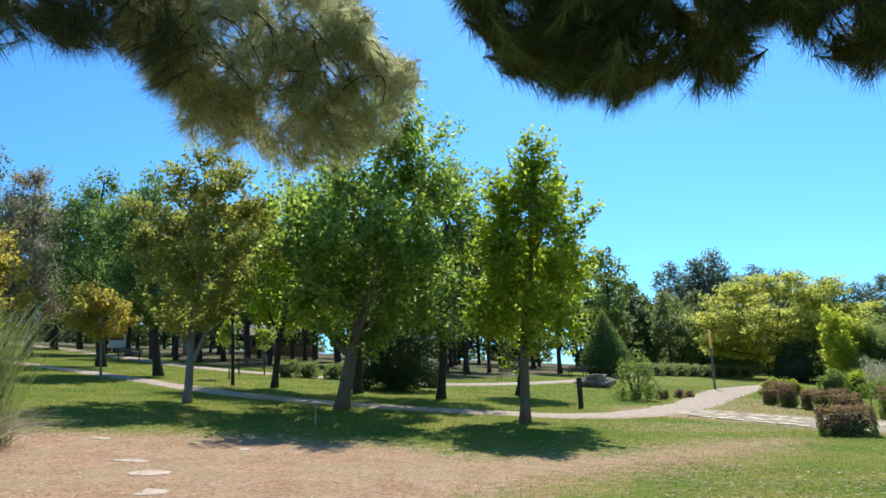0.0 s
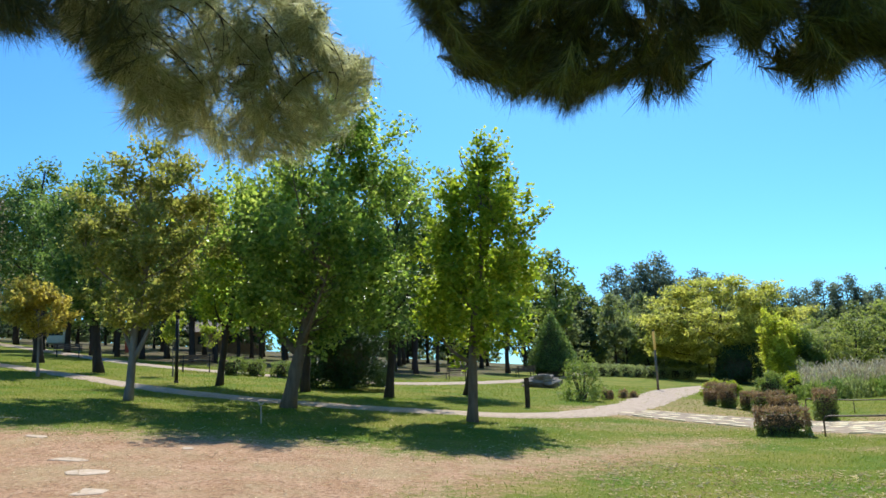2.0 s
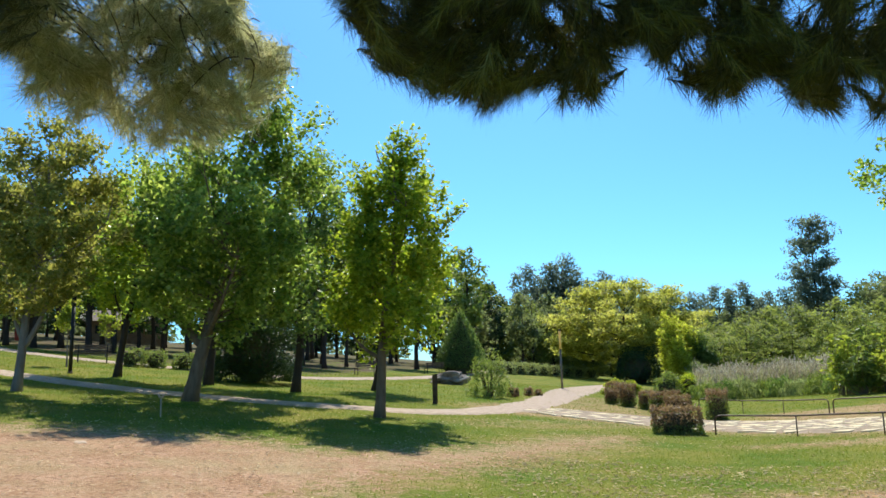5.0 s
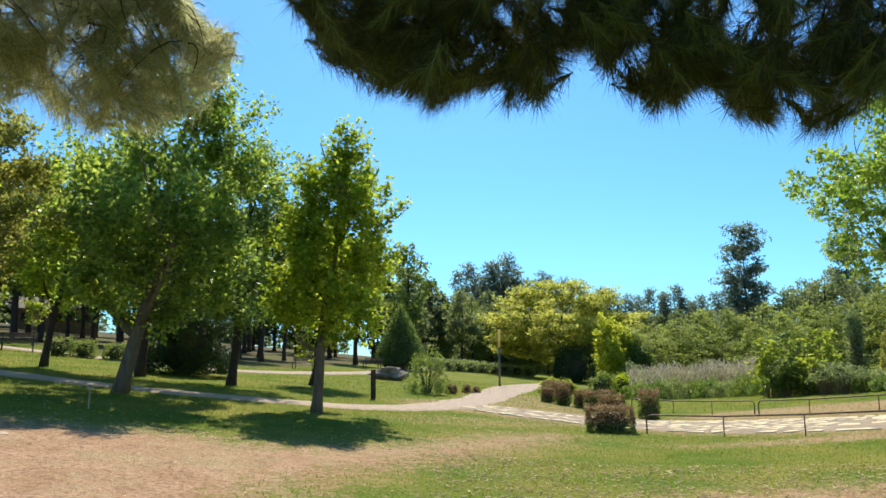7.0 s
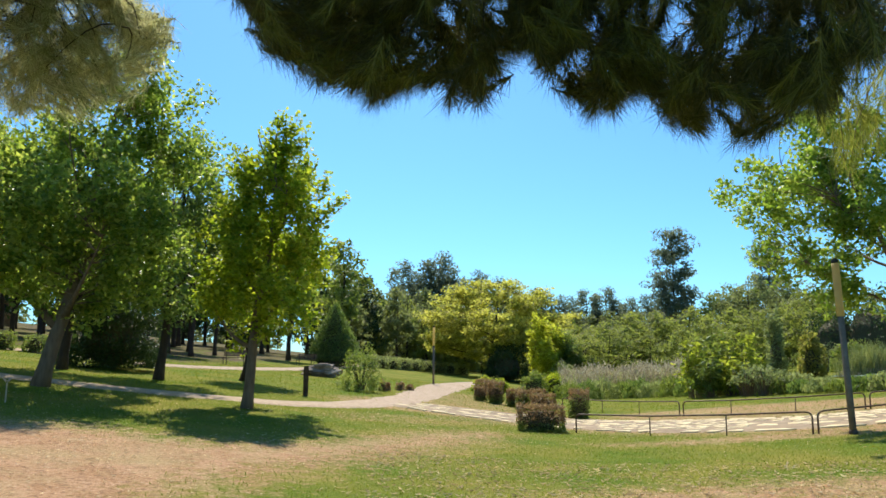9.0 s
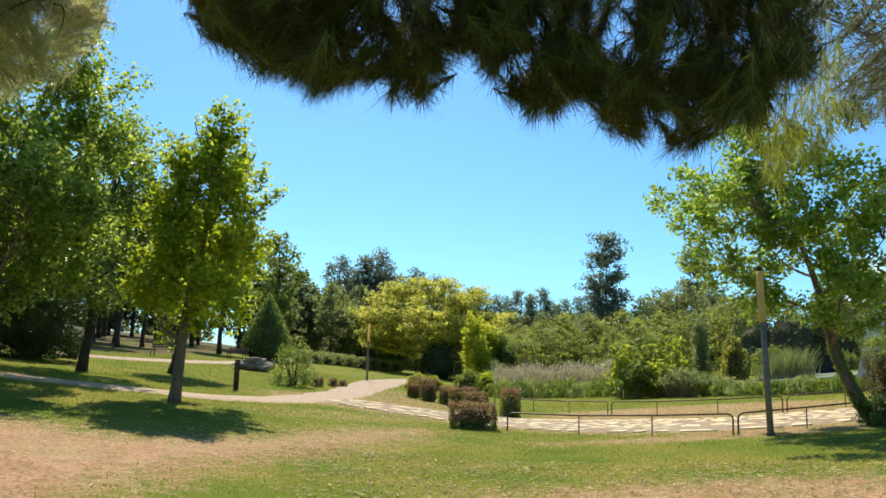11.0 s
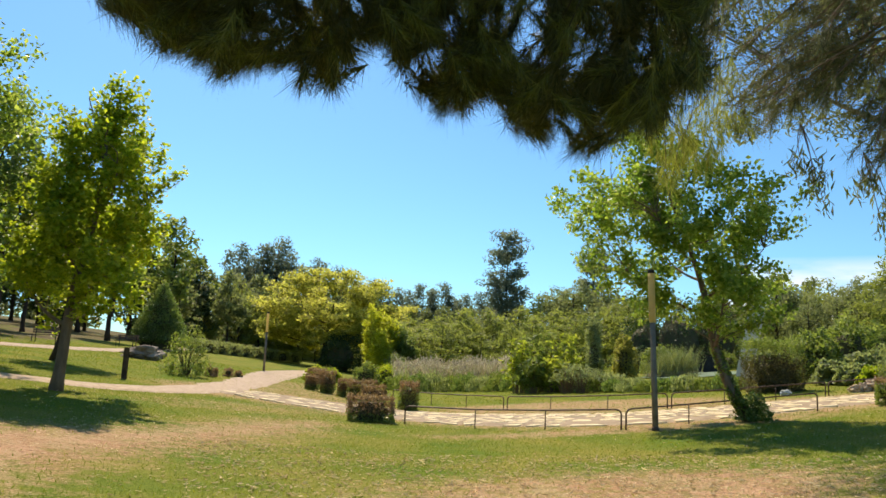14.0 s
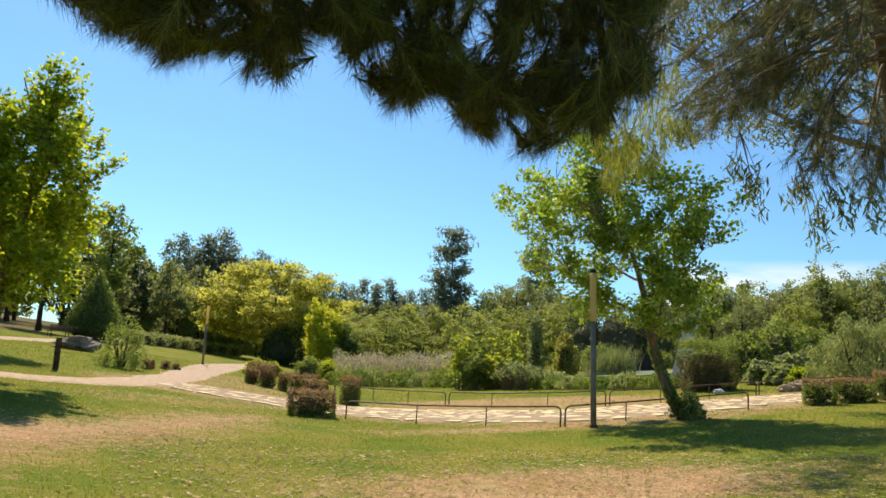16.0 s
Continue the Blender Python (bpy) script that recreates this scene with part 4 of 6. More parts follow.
# ---- mid-ground planting ----
tree("acacia_tree", 32.2, 77.0, 11.0, 0.24, [(2.2, 4.2), (3.6, 7.6), (5.2, 8.8), (7.2, 7.2), (9.0, 4.8), (10.6, 2.2)], M["leaf_acacia"], M["bark_dark"],
     101, 48000, 0.29, 280, (1.6, 0), clump_r=1.25, flat=0.34, lump=0.22, up=0.8, shell=0.42, label="wide spreading tree with yellow-green feathery crown")
bush("dark_shrub", 31.6, 70.5, (2.5, 2.2), 3.8, M["leaf_dark"], 103, 6500, 0.17, "dome", 6, label="dark rounded shrub in the tree's shade", category="shrub")
def stem_shrub(name, x, y, r, h, leaf, seed, stems, per, size, wide, label, category, group, droop=0.8, low=0.25):
    """A loose shrub: arching stems from one foot, each with long leaves along its upper part."""
    rng = np.random.default_rng(seed)
    root = thing(name, x, y, None, 0, 1, label, category, group)
    wood, cents, axes = Geo(), [], []
    for i in range(stems):
        a, q, top = rng.uniform(0, 6.28), rng.uniform(0.1, 1) ** 0.7 * r, h * rng.uniform(0.5, 1.0)
        top *= 1 - 0.35 * (q / r) ** 2
        tip = np.array([math.cos(a) * q, math.sin(a) * q, top])
        foot = np.array([math.cos(a) * q * 0.35, math.sin(a) * q * 0.35, -0.05])
        line = curve3(foot, tip * np.array([0.45, 0.45, 0.75]), tip, 6)
        wood.tube(line, np.linspace(0.018, 0.005, 6), 4, cap=False)
        t = 1 - (1 - low) * rng.uniform(0, 1, per) ** 1.2
        p = np.stack([np.interp(t, np.linspace(0, 1, 6), line[:, j]) for j in range(3)], 1)
        d = unit(np.stack([rng.normal(size=per), rng.normal(size=per), 0.5 - droop + 0.4 * rng.normal(size=per)], 1))
        cents.append(p + d * size * 0.5 + rng.normal(size=(per, 3)) * 0.05)
        axes.append(d)
    part("stem", wood, M["bark"], root)["kind"] = "stuff"
    part("foliage", Geo().quads(leaf_quads(rng, np.concatenate(cents), size, wide, 0.3, np.concatenate(axes))), leaf, root)
    return root


for i, (a, d, rx, h, leaf) in enumerate([(26.5, 61, 1.0, 6.3, "leaf_yellow"), (27.5, 61.5, 1.0, 5.8, "leaf_yellow"), (28.5, 62, 0.95, 5.0, "leaf_olive"), (29.2, 61, 0.7, 3.8, "leaf_olive"), (27.0, 59.5, 0.9, 4.2, "leaf_yellow")]):
    stem_shrub("bamboo_clump", *at(a, d), rx, h, M[leaf], 105 + i, 70, 66, 0.34, 0.28, "feathery yellow-green bamboo clump", "bamboo", "bamboo", 0.3, 0.2)
for i, (a, d, rx, h, leaf) in enumerate([(22.6, 44, 0.85, 0.9, "leaf_lime"), (23.6, 47, 0.7, 0.75, "leaf_fresh"), (26.1, 52, 1.0, 1.35, "leaf_olive"), (27.6, 53, 1.0, 1.4, "leaf_fresh"),
                                         (29.0, 55, 0.9, 1.5, "leaf_grey"), (28.3, 58, 1.0, 2.2, "leaf_grey")]):
    bush("garden_shrub", *at(a, d), (rx, rx), h, M[leaf], 112 + i, 1800, 0.13, "dome", 5, label="loose garden shrub at the bed's edge", category="shrub", group="garden shrubs")
for i, (a, d, rx, h) in enumerate([(37.4, 41, 1.0, 4.0), (39.0, 42, 1.2, 4.5), (40.6, 41.5, 1.1, 3.9), (38.3, 40, 1.0, 2.6), (39.9, 40, 1.0, 2.4)]):
    stem_shrub("yellow_shrub", *at(a, d), rx, h * 0.84, M[("leaf_lime", "leaf_olive")[i % 2]], 120 + i, 40, 22, 0.32, 0.36, "tall loose yellow-green shrub with long leaves", "shrub", "yellow shrubs")
for i, (a, d, rx, h) in enumerate([(40.8, 38.5, 0.8, 1.5), (41.9, 38.0, 0.8, 1.4), (43.0, 38.5, 0.7, 1.0), (44.2, 39.5, 0.7, 0.9)]):
    stem_shrub("grey_shrub", *at(a, d), rx, h, M["leaf_grey"], 126 + i, 60, 12, 0.13, 0.35, "twiggy grey-green shrub beside the bed", "shrub", "grey shrubs", 0.5, 1.0)
# low green fringe along the bed
for i in range(20):
    a = 28.6 + i * 1.22
    d = 47 - 0.75 * abs(i - 3) if i < 12 else 38.5 - 0.75 * (i - 12)
    d = max(d, 35.0)
    bush("border_plant", *at(a, d), (1.05, 0.7), (0.85 if i < 12 else 0.45) + 0.3 * ((i * 7) % 5) / 5, M[("leaf_olive", "leaf_cool", "leaf_grey")[i % 3]], 140 + i, 1100, 0.17, "dome", 3,
         label="leafy green border plant along the bed", category="plant", group="border plants", axis=(0, 0, 1), wide=0.3, inner=False)


def blades(rng, feet, height, width, droop=0.3, spread=0.5, n=4):
    """Bent, tapering leaf blades rising from the feet: one strip each."""
    m = len(feet)
    d = unit(np.concatenate([rng.normal(size=(m, 2)) * spread, np.ones((m, 1))], 1))
    out = np.concatenate([unit(d[:, :2] + 1e-6), np.zeros((m, 1))], 1)
    side = unit(np.cross(d, rng.normal(size=(m, 3))))
    h = (height * rng.uniform(0.6, 1.15, m))[:, None]
    rows = []
    for i in range(n):
        t = i / (n - 1)
        c = feet + d * h * t + out * h * droop * t * t - np.array([0, 0, 1]) * h * droop * 0.6 * t ** 3
        w = width * (1 - t) ** 0.7 + 0.0015
        rows.append((c - side * w / 2, c + side * w / 2))
    quads = [np.stack([rows[i][0], rows[i][1], rows[i + 1][1], rows[i + 1][0]], 1) for i in range(n - 1)]
    return np.concatenate(quads), rows[-1]


def reed_bed():
    rng = np.random.default_rng(160)
    root = thing("reed_bed", 0, 0, 0, label="tall bed of dry greyish-brown reeds with feathery heads", category="reeds", kind="stuff")
    az, d = rng.uniform(28.2, 38.0, 2600), rng.uniform(48, 60, 2600)
    x, y = d * np.sin(np.radians(az)), d * np.cos(np.radians(az))
    feet = np.stack([x, y, ground_z(x, y)], 1)
    q, _ = blades(rng, feet, 1.7, 0.05, 0.12, 0.12)
    part("stems", Geo().quads(q), M["leaf_grey"], root)
    tips = feet + np.stack([rng.normal(size=2600) * 0.15, rng.normal(size=2600) * 0.15, rng.uniform(0.8, 1.65, 2600) * (1 + 0.08 * np.sin(az * 2.1))], 1)
    tips = np.concatenate([tips + rng.normal(size=tips.shape) * np.array([0.08, 0.08, 0.22]) for _ in range(6)])
    part("plumes", Geo().quads(leaf_quads(rng, tips, 0.2, 0.3, 0.0, np.broadcast_to(np.array([0, 0, 1.0]), tips.shape))), M["reed"], root)


reed_bed()


def grass_clump(x, y, h, n, seed, r=0.35, w=0.011):
    rng = np.random.default_rng(seed)
    root = thing("ornamental_grass", x, y, label="tall fountain of pale green ornamental grass", category="grass")
    feet = np.concatenate([rng.normal(size=(n, 2)) * r * 0.5, np.zeros((n, 1)) - 0.02], 1)
    q, _ = blades(rng, feet, h, w, 0.2, 0.12, 7)
    part("blades", Geo().quads(q), M["blade_pale"], root)
    feet = np.concatenate([rng.normal(size=(n // 2, 2)) * r * 0.45, np.zeros((n // 2, 1)) - 0.02], 1)
    q, _ = blades(rng, feet, h * 0.4, w * 1.1, 0.6, 0.55, 5)
    part("dry_base_blades", Geo().quads(q), M["reed"], root, "dry brown leaf blades")


grass_clump(-7.05, 11.5, 2.25, 1200, 170, 0.38)
for i, (a, d, h) in enumerate([(48.0, 55.5, 2.1), (48.9, 56.5, 2.3), (47.3, 55.0, 1.5)]):
    grass_clump(*at(a, d), h, 420, 172 + i, 0.9, 0.035)
for i, (a, d) in enumerate([(62.6, 33), (63.9, 32.5), (65.4, 32)]):
    bush("willow_shrub", *at(a, d), (1.0, 1.0), 1.9 + 0.25 * ((i * 3) % 4), M["leaf_grey"], 180 + i, 5200, 0.12, "dome", 8,
         label="soft grey-green willow shrub", category="shrub", group="willow shrubs", axis=(0, 0, 1), wide=0.3, lump=0.4, inner=False)
for i, (a, d, r, h, leaf) in enumerate([(58.4, 36, 0.8, 0.9, "leaf_grey"), (59.8, 35, 0.8, 0.8, "leaf_grey"), (61.0, 34, 0.7, 0.7, "leaf_fresh"), (60.4, 39, 1.0, 1.3, "leaf_grey"), (57.4, 40, 1.3, 2.3, "leaf_olive"), (59.2, 45, 1.8, 3.0, "leaf_olive"), (61.2, 48, 1.6, 2.6, "leaf_olive"),
                                        (47.2, 66, 1.6, 2.2, "leaf_olive"),
                                        (46.4, 72, 3.0, 5.8, "leaf_dark"), (48.6, 71, 3.2, 6.2, "leaf_dark"), (51.0, 73, 3.2, 6.2, "leaf_dark"), (42.7, 58, 0.65, 4.8, "leaf_grey"), (44.9, 60, 0.95, 3.0, "leaf_rust")]):
    bush("garden_shrub", *at(a, d), (r, r), h, M[leaf], 190 + i, 2800, 0.19, "dome", 6, label="garden shrub beyond the stone path", category="shrub", group="garden shrubs")

# ---- woods ----
PINE = [(4.2, 1.2), (5.4, 2.2), (7.4, 2.4), (9.6, 1.9), (11.4, 1.2), (12.6, 0.5)]
kinds = [
    tree("pine_tree", *at(18.4, 128), 17.6, 0.26, [(4.0, 1.8), (7.0, 3.0), (10.0, 3.0), (13.0, 2.5), (15.5, 1.9), (17.3, 0.7)], M["leaf_blue"], M["bark_dark"], 201, 5200, 0.52, 130, clump_r=1.2, wide=0.45, far=True,
         label="tall dark pine standing over the wood", group="wood"),
    tree("pine_tree", *at(0.5, 78), 12.8, 0.22, PINE, M["leaf_olive"], M["bark_dark"], 203, 1800, 0.54, 60, clump_r=0.85, wide=0.45, far=True, label="bare-stemmed pine of the wood", group="wood"),
    tree("pine_tree", *at(-3.5, 74), 11.6, 0.20, [(q * 0.9, r * 0.85) for q, r in PINE], M["leaf_deep"], M["bark_dark"], 205, 1800, 0.52, 60, clump_r=0.8, wide=0.45, far=True, label="bare-stemmed pine of the wood", group="wood"),
    tree("wood_tree", *at(13.0, 105), 11.5, 0.2, [(1.6, 1.4), (3.4, 2.4), (6.0, 2.6), (8.6, 1.9), (11.2, 0.7)], M["leaf_haze"], M["bark_dark"], 207, 1900, 0.47, 80, clump_r=0.8, far=True, label="grey-green tree in the wood", group="wood"),
    tree("wood_tree", *at(30.0, 100), 7.6, 0.16, [(1.0, 2.0), (2.6, 3.2), (4.6, 3.2), (6.4, 2.0), (7.5, 0.8)], M["leaf_soft"], M["bark_dark"], 209, 5000, 0.27, 110, clump_r=0.85, up=0.9, flat=0.42, far=True, label="low spreading olive-green tree", group="wood"),
    tree("eucalyptus_tree", *at(36.2, 116), 21.0, 0.3, [(6.0, 2.4), (9.5, 3.4), (12.5, 3.2), (15.5, 2.8), (18.5, 2.6), (20.8, 1.4)], M["leaf_blue"], M["bark_dark"], 211, 8800, 0.52, 110, clump_r=1.15, lump=0.4, wide=0.4,
         label="tall thin-crowned eucalyptus above the wood", group="wood"),
]


def stand(kind, a, d, size, turn):
    x, y = at(a, d)
    z = float(ground_z(x, y)) if d < 130 else float(ground_z(x * 130 / d, y * 130 / d)) + (d - 130) * 0.004
    return copy_thing(kinds[kind], pose(x, y, z - 0.05, 0, 0, turn) @ Matrix.Scale(size, 4))


wood_rng = random.Random(4)
# skyline: kind, degrees, metres, size
for k, a, d, s in [(0, 16.4, 127, 0.97), (0, 22.2, 130, 0.97), (0, 23.3, 131, 0.93), (0, 19.9, 129, 0.98), (0, 17.5, 131, 0.9), (0, 19.1, 127, 1.09), (0, 21.1, 130, 0.9), (0, 16.6, 133, 0.8), (0, 30.0, 150, 1.0), (0, 31.4, 152, 1.02), (0, 28.0, 150, 0.92), (0, 33.0, 155, 0.9), (0, 27.0, 148, 0.95), (0, 29.0, 158, 0.95),
                   (0, 26.2, 145, 0.95), (0, 34.4, 150, 0.88), (0, 24.6, 145, 0.95), (0, 35.4, 152, 0.84), (0, 32.2, 150, 0.88), (5, 42.6, 120, 0.86), (5, 30.6, 160, 0.62), (1, 40.2, 118, 0.97), (1, 41.4, 112, 0.9), (1, 38.6, 116, 0.92),
                   (3, 11.6, 96, 0.95), (3, 13.4, 104, 0.92), (3, 14.4, 108, 0.9), (3, 16.5, 110, 0.92), (3, 18.0, 112, 1.0), (3, 20.0, 112, 1.0), (3, 12.6, 90, 0.75), (3, 16.0, 95, 0.85), (3, 24.0, 118, 0.95),
                   (1, 26.0, 120, 0.9), (1, 28.4, 122, 0.85), (1, 33.6, 125, 0.85), (3, 35.0, 122, 0.85), (3, 44.0, 112, 0.82), (3, 46.0, 108, 0.84), (4, 20.5, 112, 0.8), (4, 22.3, 114, 0.85), (4, 23.4, 112, 0.85), (4, 24.6, 113, 0.85), (4, 25.8, 112, 0.85), (4, 21.4, 108, 0.6)]:
    stand(k, a, d, s, wood_rng.uniform(0, 360))
for i in range(11):
    stand(0, 24.2 + i * 1.25 + wood_rng.uniform(-0.3, 0.3), wood_rng.uniform(156, 170), wood_rng.uniform(0.66, 0.84), wood_rng.uniform(0, 360))
for i in range(15):
    stand(4, 26.5 + i * 1.35 + wood_rng.uniform(-0.4, 0.4), wood_rng.uniform(84, 104), wood_rng.uniform(0.92, 1.12), wood_rng.uniform(0, 360))
for i in range(9):
    stand(4, 28 + i * 1.7 + wood_rng.uniform(-0.4, 0.4), wood_rng.uniform(70, 78), wood_rng.uniform(0.62, 0.8), wood_rng.uniform(0, 360))
# right-hand wood
kinds.append(tree("wood_tree", *at(55.0, 82), 9.6, 0.2, [(0.8, 1.8), (2.6, 2.9), (5.0, 3.0), (7.4, 2.2), (9.4, 0.8)], M["leaf_haze"], M["bark_dark"], 213, 5200, 0.27, 100, clump_r=0.8, far=True, label="dense grey-green tree in the wood", group="wood"))
kinds.append(tree("wood_tree", *at(62.0, 84), 9.8, 0.2, [(0.8, 2.0), (2.6, 3.2), (5.4, 3.3), (8.0, 2.2), (9.6, 0.8)], M["leaf_soft"], M["bark_dark"], 215, 5200, 0.27, 100, clump_r=0.8, far=True, label="dense dark green tree in the wood", group="wood"))
for i in range(3, 15):
    stand(6 if i % 4 else 7, 46.5 + i * 1.75, wood_rng.uniform(76, 90), wood_rng.uniform(0.62, 0.74) + (0.2 if i > 8 else 0), wood_rng.uniform(0, 360))
for i in range(12):
    stand(7 if i % 3 else 6, 51.5 + i * 1.35, wood_rng.uniform(92, 102), wood_rng.uniform(0.78, 0.9) + 0.012 * i, wood_rng.uniform(0, 360))
for i, (a, d) in enumerate([(12.6, 100), (14.0, 104), (15.4, 108), (16.8, 106), (18.2, 110), (19.6, 108), (21.0, 112), (13.3, 112), (17.5, 116)]):
    stand(6 + i % 2, a, d, wood_rng.uniform(0.95, 1.12), wood_rng.uniform(0, 360))
for a, d, s in [(39.8, 106, 1.2), (41.2, 104, 1.3), (43.6, 108, 1.25), (45.0, 104, 1.05)]:
    stand(6, a, d, s, wood_rng.uniform(0, 360))
for i in range(11):
    stand(3, 24.2 + i * 1.2 + wood_rng.uniform(-0.3, 0.3), wood_rng.uniform(138, 148), wood_rng.uniform(0.95, 1.1), wood_rng.uniform(0, 360))
for i in range(11):
    stand(3, 46 + i * 2.3 + wood_rng.uniform(-0.5, 0.5), wood_rng.uniform(98, 110), wood_rng.uniform(0.7, 0.85), wood_rng.uniform(0, 360))
thickets = [bush("thicket_shrub", *at(57.4 + k * 1.4, 64), (1.9, 1.7), 2.4, M[leaf], 240 + k, 2000, 0.19, "dome", 6, label=label, category="shrub", group="thicket", lump=0.4)
            for k, (leaf, label) in enumerate([("leaf_olive", "rounded olive-green thicket shrub"), ("leaf_grey", "rounded grey-green thicket shrub"), ("leaf_olive", "rounded soft green thicket shrub")])]
for i in range(18):
    a = 44.5 + i * 1.4 + wood_rng.uniform(-0.4, 0.4)
    x, y = at(a, wood_rng.uniform(66, 74) if a < 54 else wood_rng.uniform(58, 70))
    copy_thing(thickets[i * 7 % 3], pose(x, y, float(ground_z(x, y)), 0, 0, wood_rng.uniform(0, 360)) @ Matrix.Scale(wood_rng.uniform(0.5, 0.9), 4))
# pines behind the lawn
for i in range(22):
    stand(wood_rng.choice([1, 2]), -16 + i * 1.32 + wood_rng.uniform(-0.4, 0.4), wood_rng.uniform(62, 98), wood_rng.uniform(0.85, 1.1), wood_rng.uniform(0, 360))
for i in range(14):
    stand(wood_rng.choice([1, 2, 3]), -36 + i * 1.5, wood_rng.uniform(64, 84), wood_rng.uniform(0.9, 1.15), wood_rng.uniform(0, 360))
tree("dry_tree", *at(-28.6, 55), 12.2, 0.25, [(2.0, 1.6), (4.0, 2.5), (7.0, 2.4), (10.0, 1.7), (11.5, 1.0), (12.2, 0.4)], M["leaf_dry"], M["bark_pale"], 221, 18000, 0.27, 130, clump_r=0.75, wide=0.35,
     label="tall greyish-brown half dry tree", group="wood")
tree("plane_tree", *at(-31.0, 42), 6.4, 0.16, [(1.0, 1.0), (2.4, 2.0), (4.4, 1.9), (6.2, 0.8)], M["leaf_gold"], M["bark_dark"], 222, 5000, 0.2, 60, clump_r=0.6,
     label="yellowing tree near the wood", group="lawn trees")
stand(5, -32.2, 58, 0.66, 80)
for i in range(16):
    stand(wood_rng.choice([1, 2]), -21 + i * 1.6, wood_rng.uniform(52, 62), wood_rng.uniform(0.75, 0.95), wood_rng.uniform(0, 360))
# low-crowned pines that close the back of the wood
kinds.append(tree("pine_tree", *at(-34, 96), 11.0, 0.2, [(1.6, 1.4), (3.2, 2.3), (6.0, 2.4), (8.6, 1.7), (10.8, 0.6)], M["leaf_dark"], M["bark_dark"], 217, 1500, 0.56, 60, clump_r=0.9, wide=0.45, far=True,
                  label="dark pine with branches down to the undergrowth", group="wood"))
for i in range(34):
    a = -33 + i * 1.42
    if min(abs(a - q) for q in (-9.3, -0.2, 7.6)) < 0.8:
        continue
    stand(8, a + wood_rng.uniform(-0.3, 0.3), wood_rng.uniform(84, 104), wood_rng.uniform(0.75, 1.05), wood_rng.uniform(0, 360))
# low growth under the wood
undergrowth = bush("undergrowth_shrub", *at(-38, 122), (3.2, 2.6), 3.2, M["leaf_haze"], 230, 560, 0.66, "dome", 4, label="dense shrub at the foot of the wood", category="shrub", group="undergrowth")
for i in range(64):
    a = -37 + i * 1.35
    if i in (21, 29, 33, 34):
        continue
    x, y = at(a, 119 + 8 * wood_rng.random())
    copy_thing(undergrowth, pose(x, y, float(ground_z(x, y)), 0, 0, wood_rng.uniform(0, 360)) @ Matrix.Scale(wood_rng.uniform(0.75, 1.15), 4))

# ---- lamps, posts, fences ----
def street_lamp(x, y, h=3.6, sleeve="sleeve", paint="pole", label="grey lamp post with yellowed upper sleeve and black cap"):
    root = thing("street_lamp", x, y, label=label, category="lamp", group="park lamps")
    z1 = h * 0.66
    pole = part("pole", Geo().tube([(0, 0, -0.1), (0, 0, z1)], [0.068, 0.062], 14), M[paint], root, "", True)
    part("base_collar", Geo().tube([(0, 0, -0.08), (0, 0, 0.05), (0, 0, 0.07)], [0.086, 0.086, 0.07], 14), M["iron"], pole, "rusty collar", True)
    part("sleeve", Geo().tube([(0, 0, z1), (0, 0, z1 + 0.02), (0, 0, h - 0.1)], [0.06, 0.078, 0.076], 14), M[sleeve], root, "yellowed translucent sleeve" if sleeve == "sleeve" else "", True)
    part("cap", Geo().tube([(0, 0, h - 0.1), (0, 0, h - 0.02), (0, 0, h)], [0.07, 0.07, 0.03], 14), M["black"], root, "", True)
    return root


lamp = street_lamp(13.2, 12.3)
lamp.matrix_basis = lamp.matrix_basis @ Matrix.Rotation(radians(-1.8), 4, Vector((0.73, 0.68, 0)))
copy_thing(lamp, pose(15.4, 45.4, float(ground_z(15.4, 45.4))))
street_lamp(-8.17, 29.35, 3.6, "black", "black", "dark lamp post among the trees")

post = thing("wooden_post", 4.28, 25.7, label="short dark timber post on the lawn", category="post")
part("shaft", Geo().box((-0.075, -0.075, -0.1), (0.075, 0.075, 0.93), 0.015), M["post_wood"], post)
part("cap_plate", Geo().box((-0.085, -0.085, 0.932), (0.085, 0.085, 0.955), 0.008), M["black"], post)

sign = thing("irrigation_marker", -2.9, 16.8, label="small pale marker on a thin stake in the grass", category="sign")
part("stake", Geo().tube([(0, 0, -0.1), (0, 0, 0.36)], 0.014, 8), M["sand_stone"], sign)
part("plate", Geo().tube([(-0.07, 0, 0.44), (-0.02, 0, 0.385), (0.02, 0, 0.385), (0.07, 0, 0.44)], [0.012, 0.022, 0.022, 0.012], 8), M["sand_stone"], sign, "pale forked head")


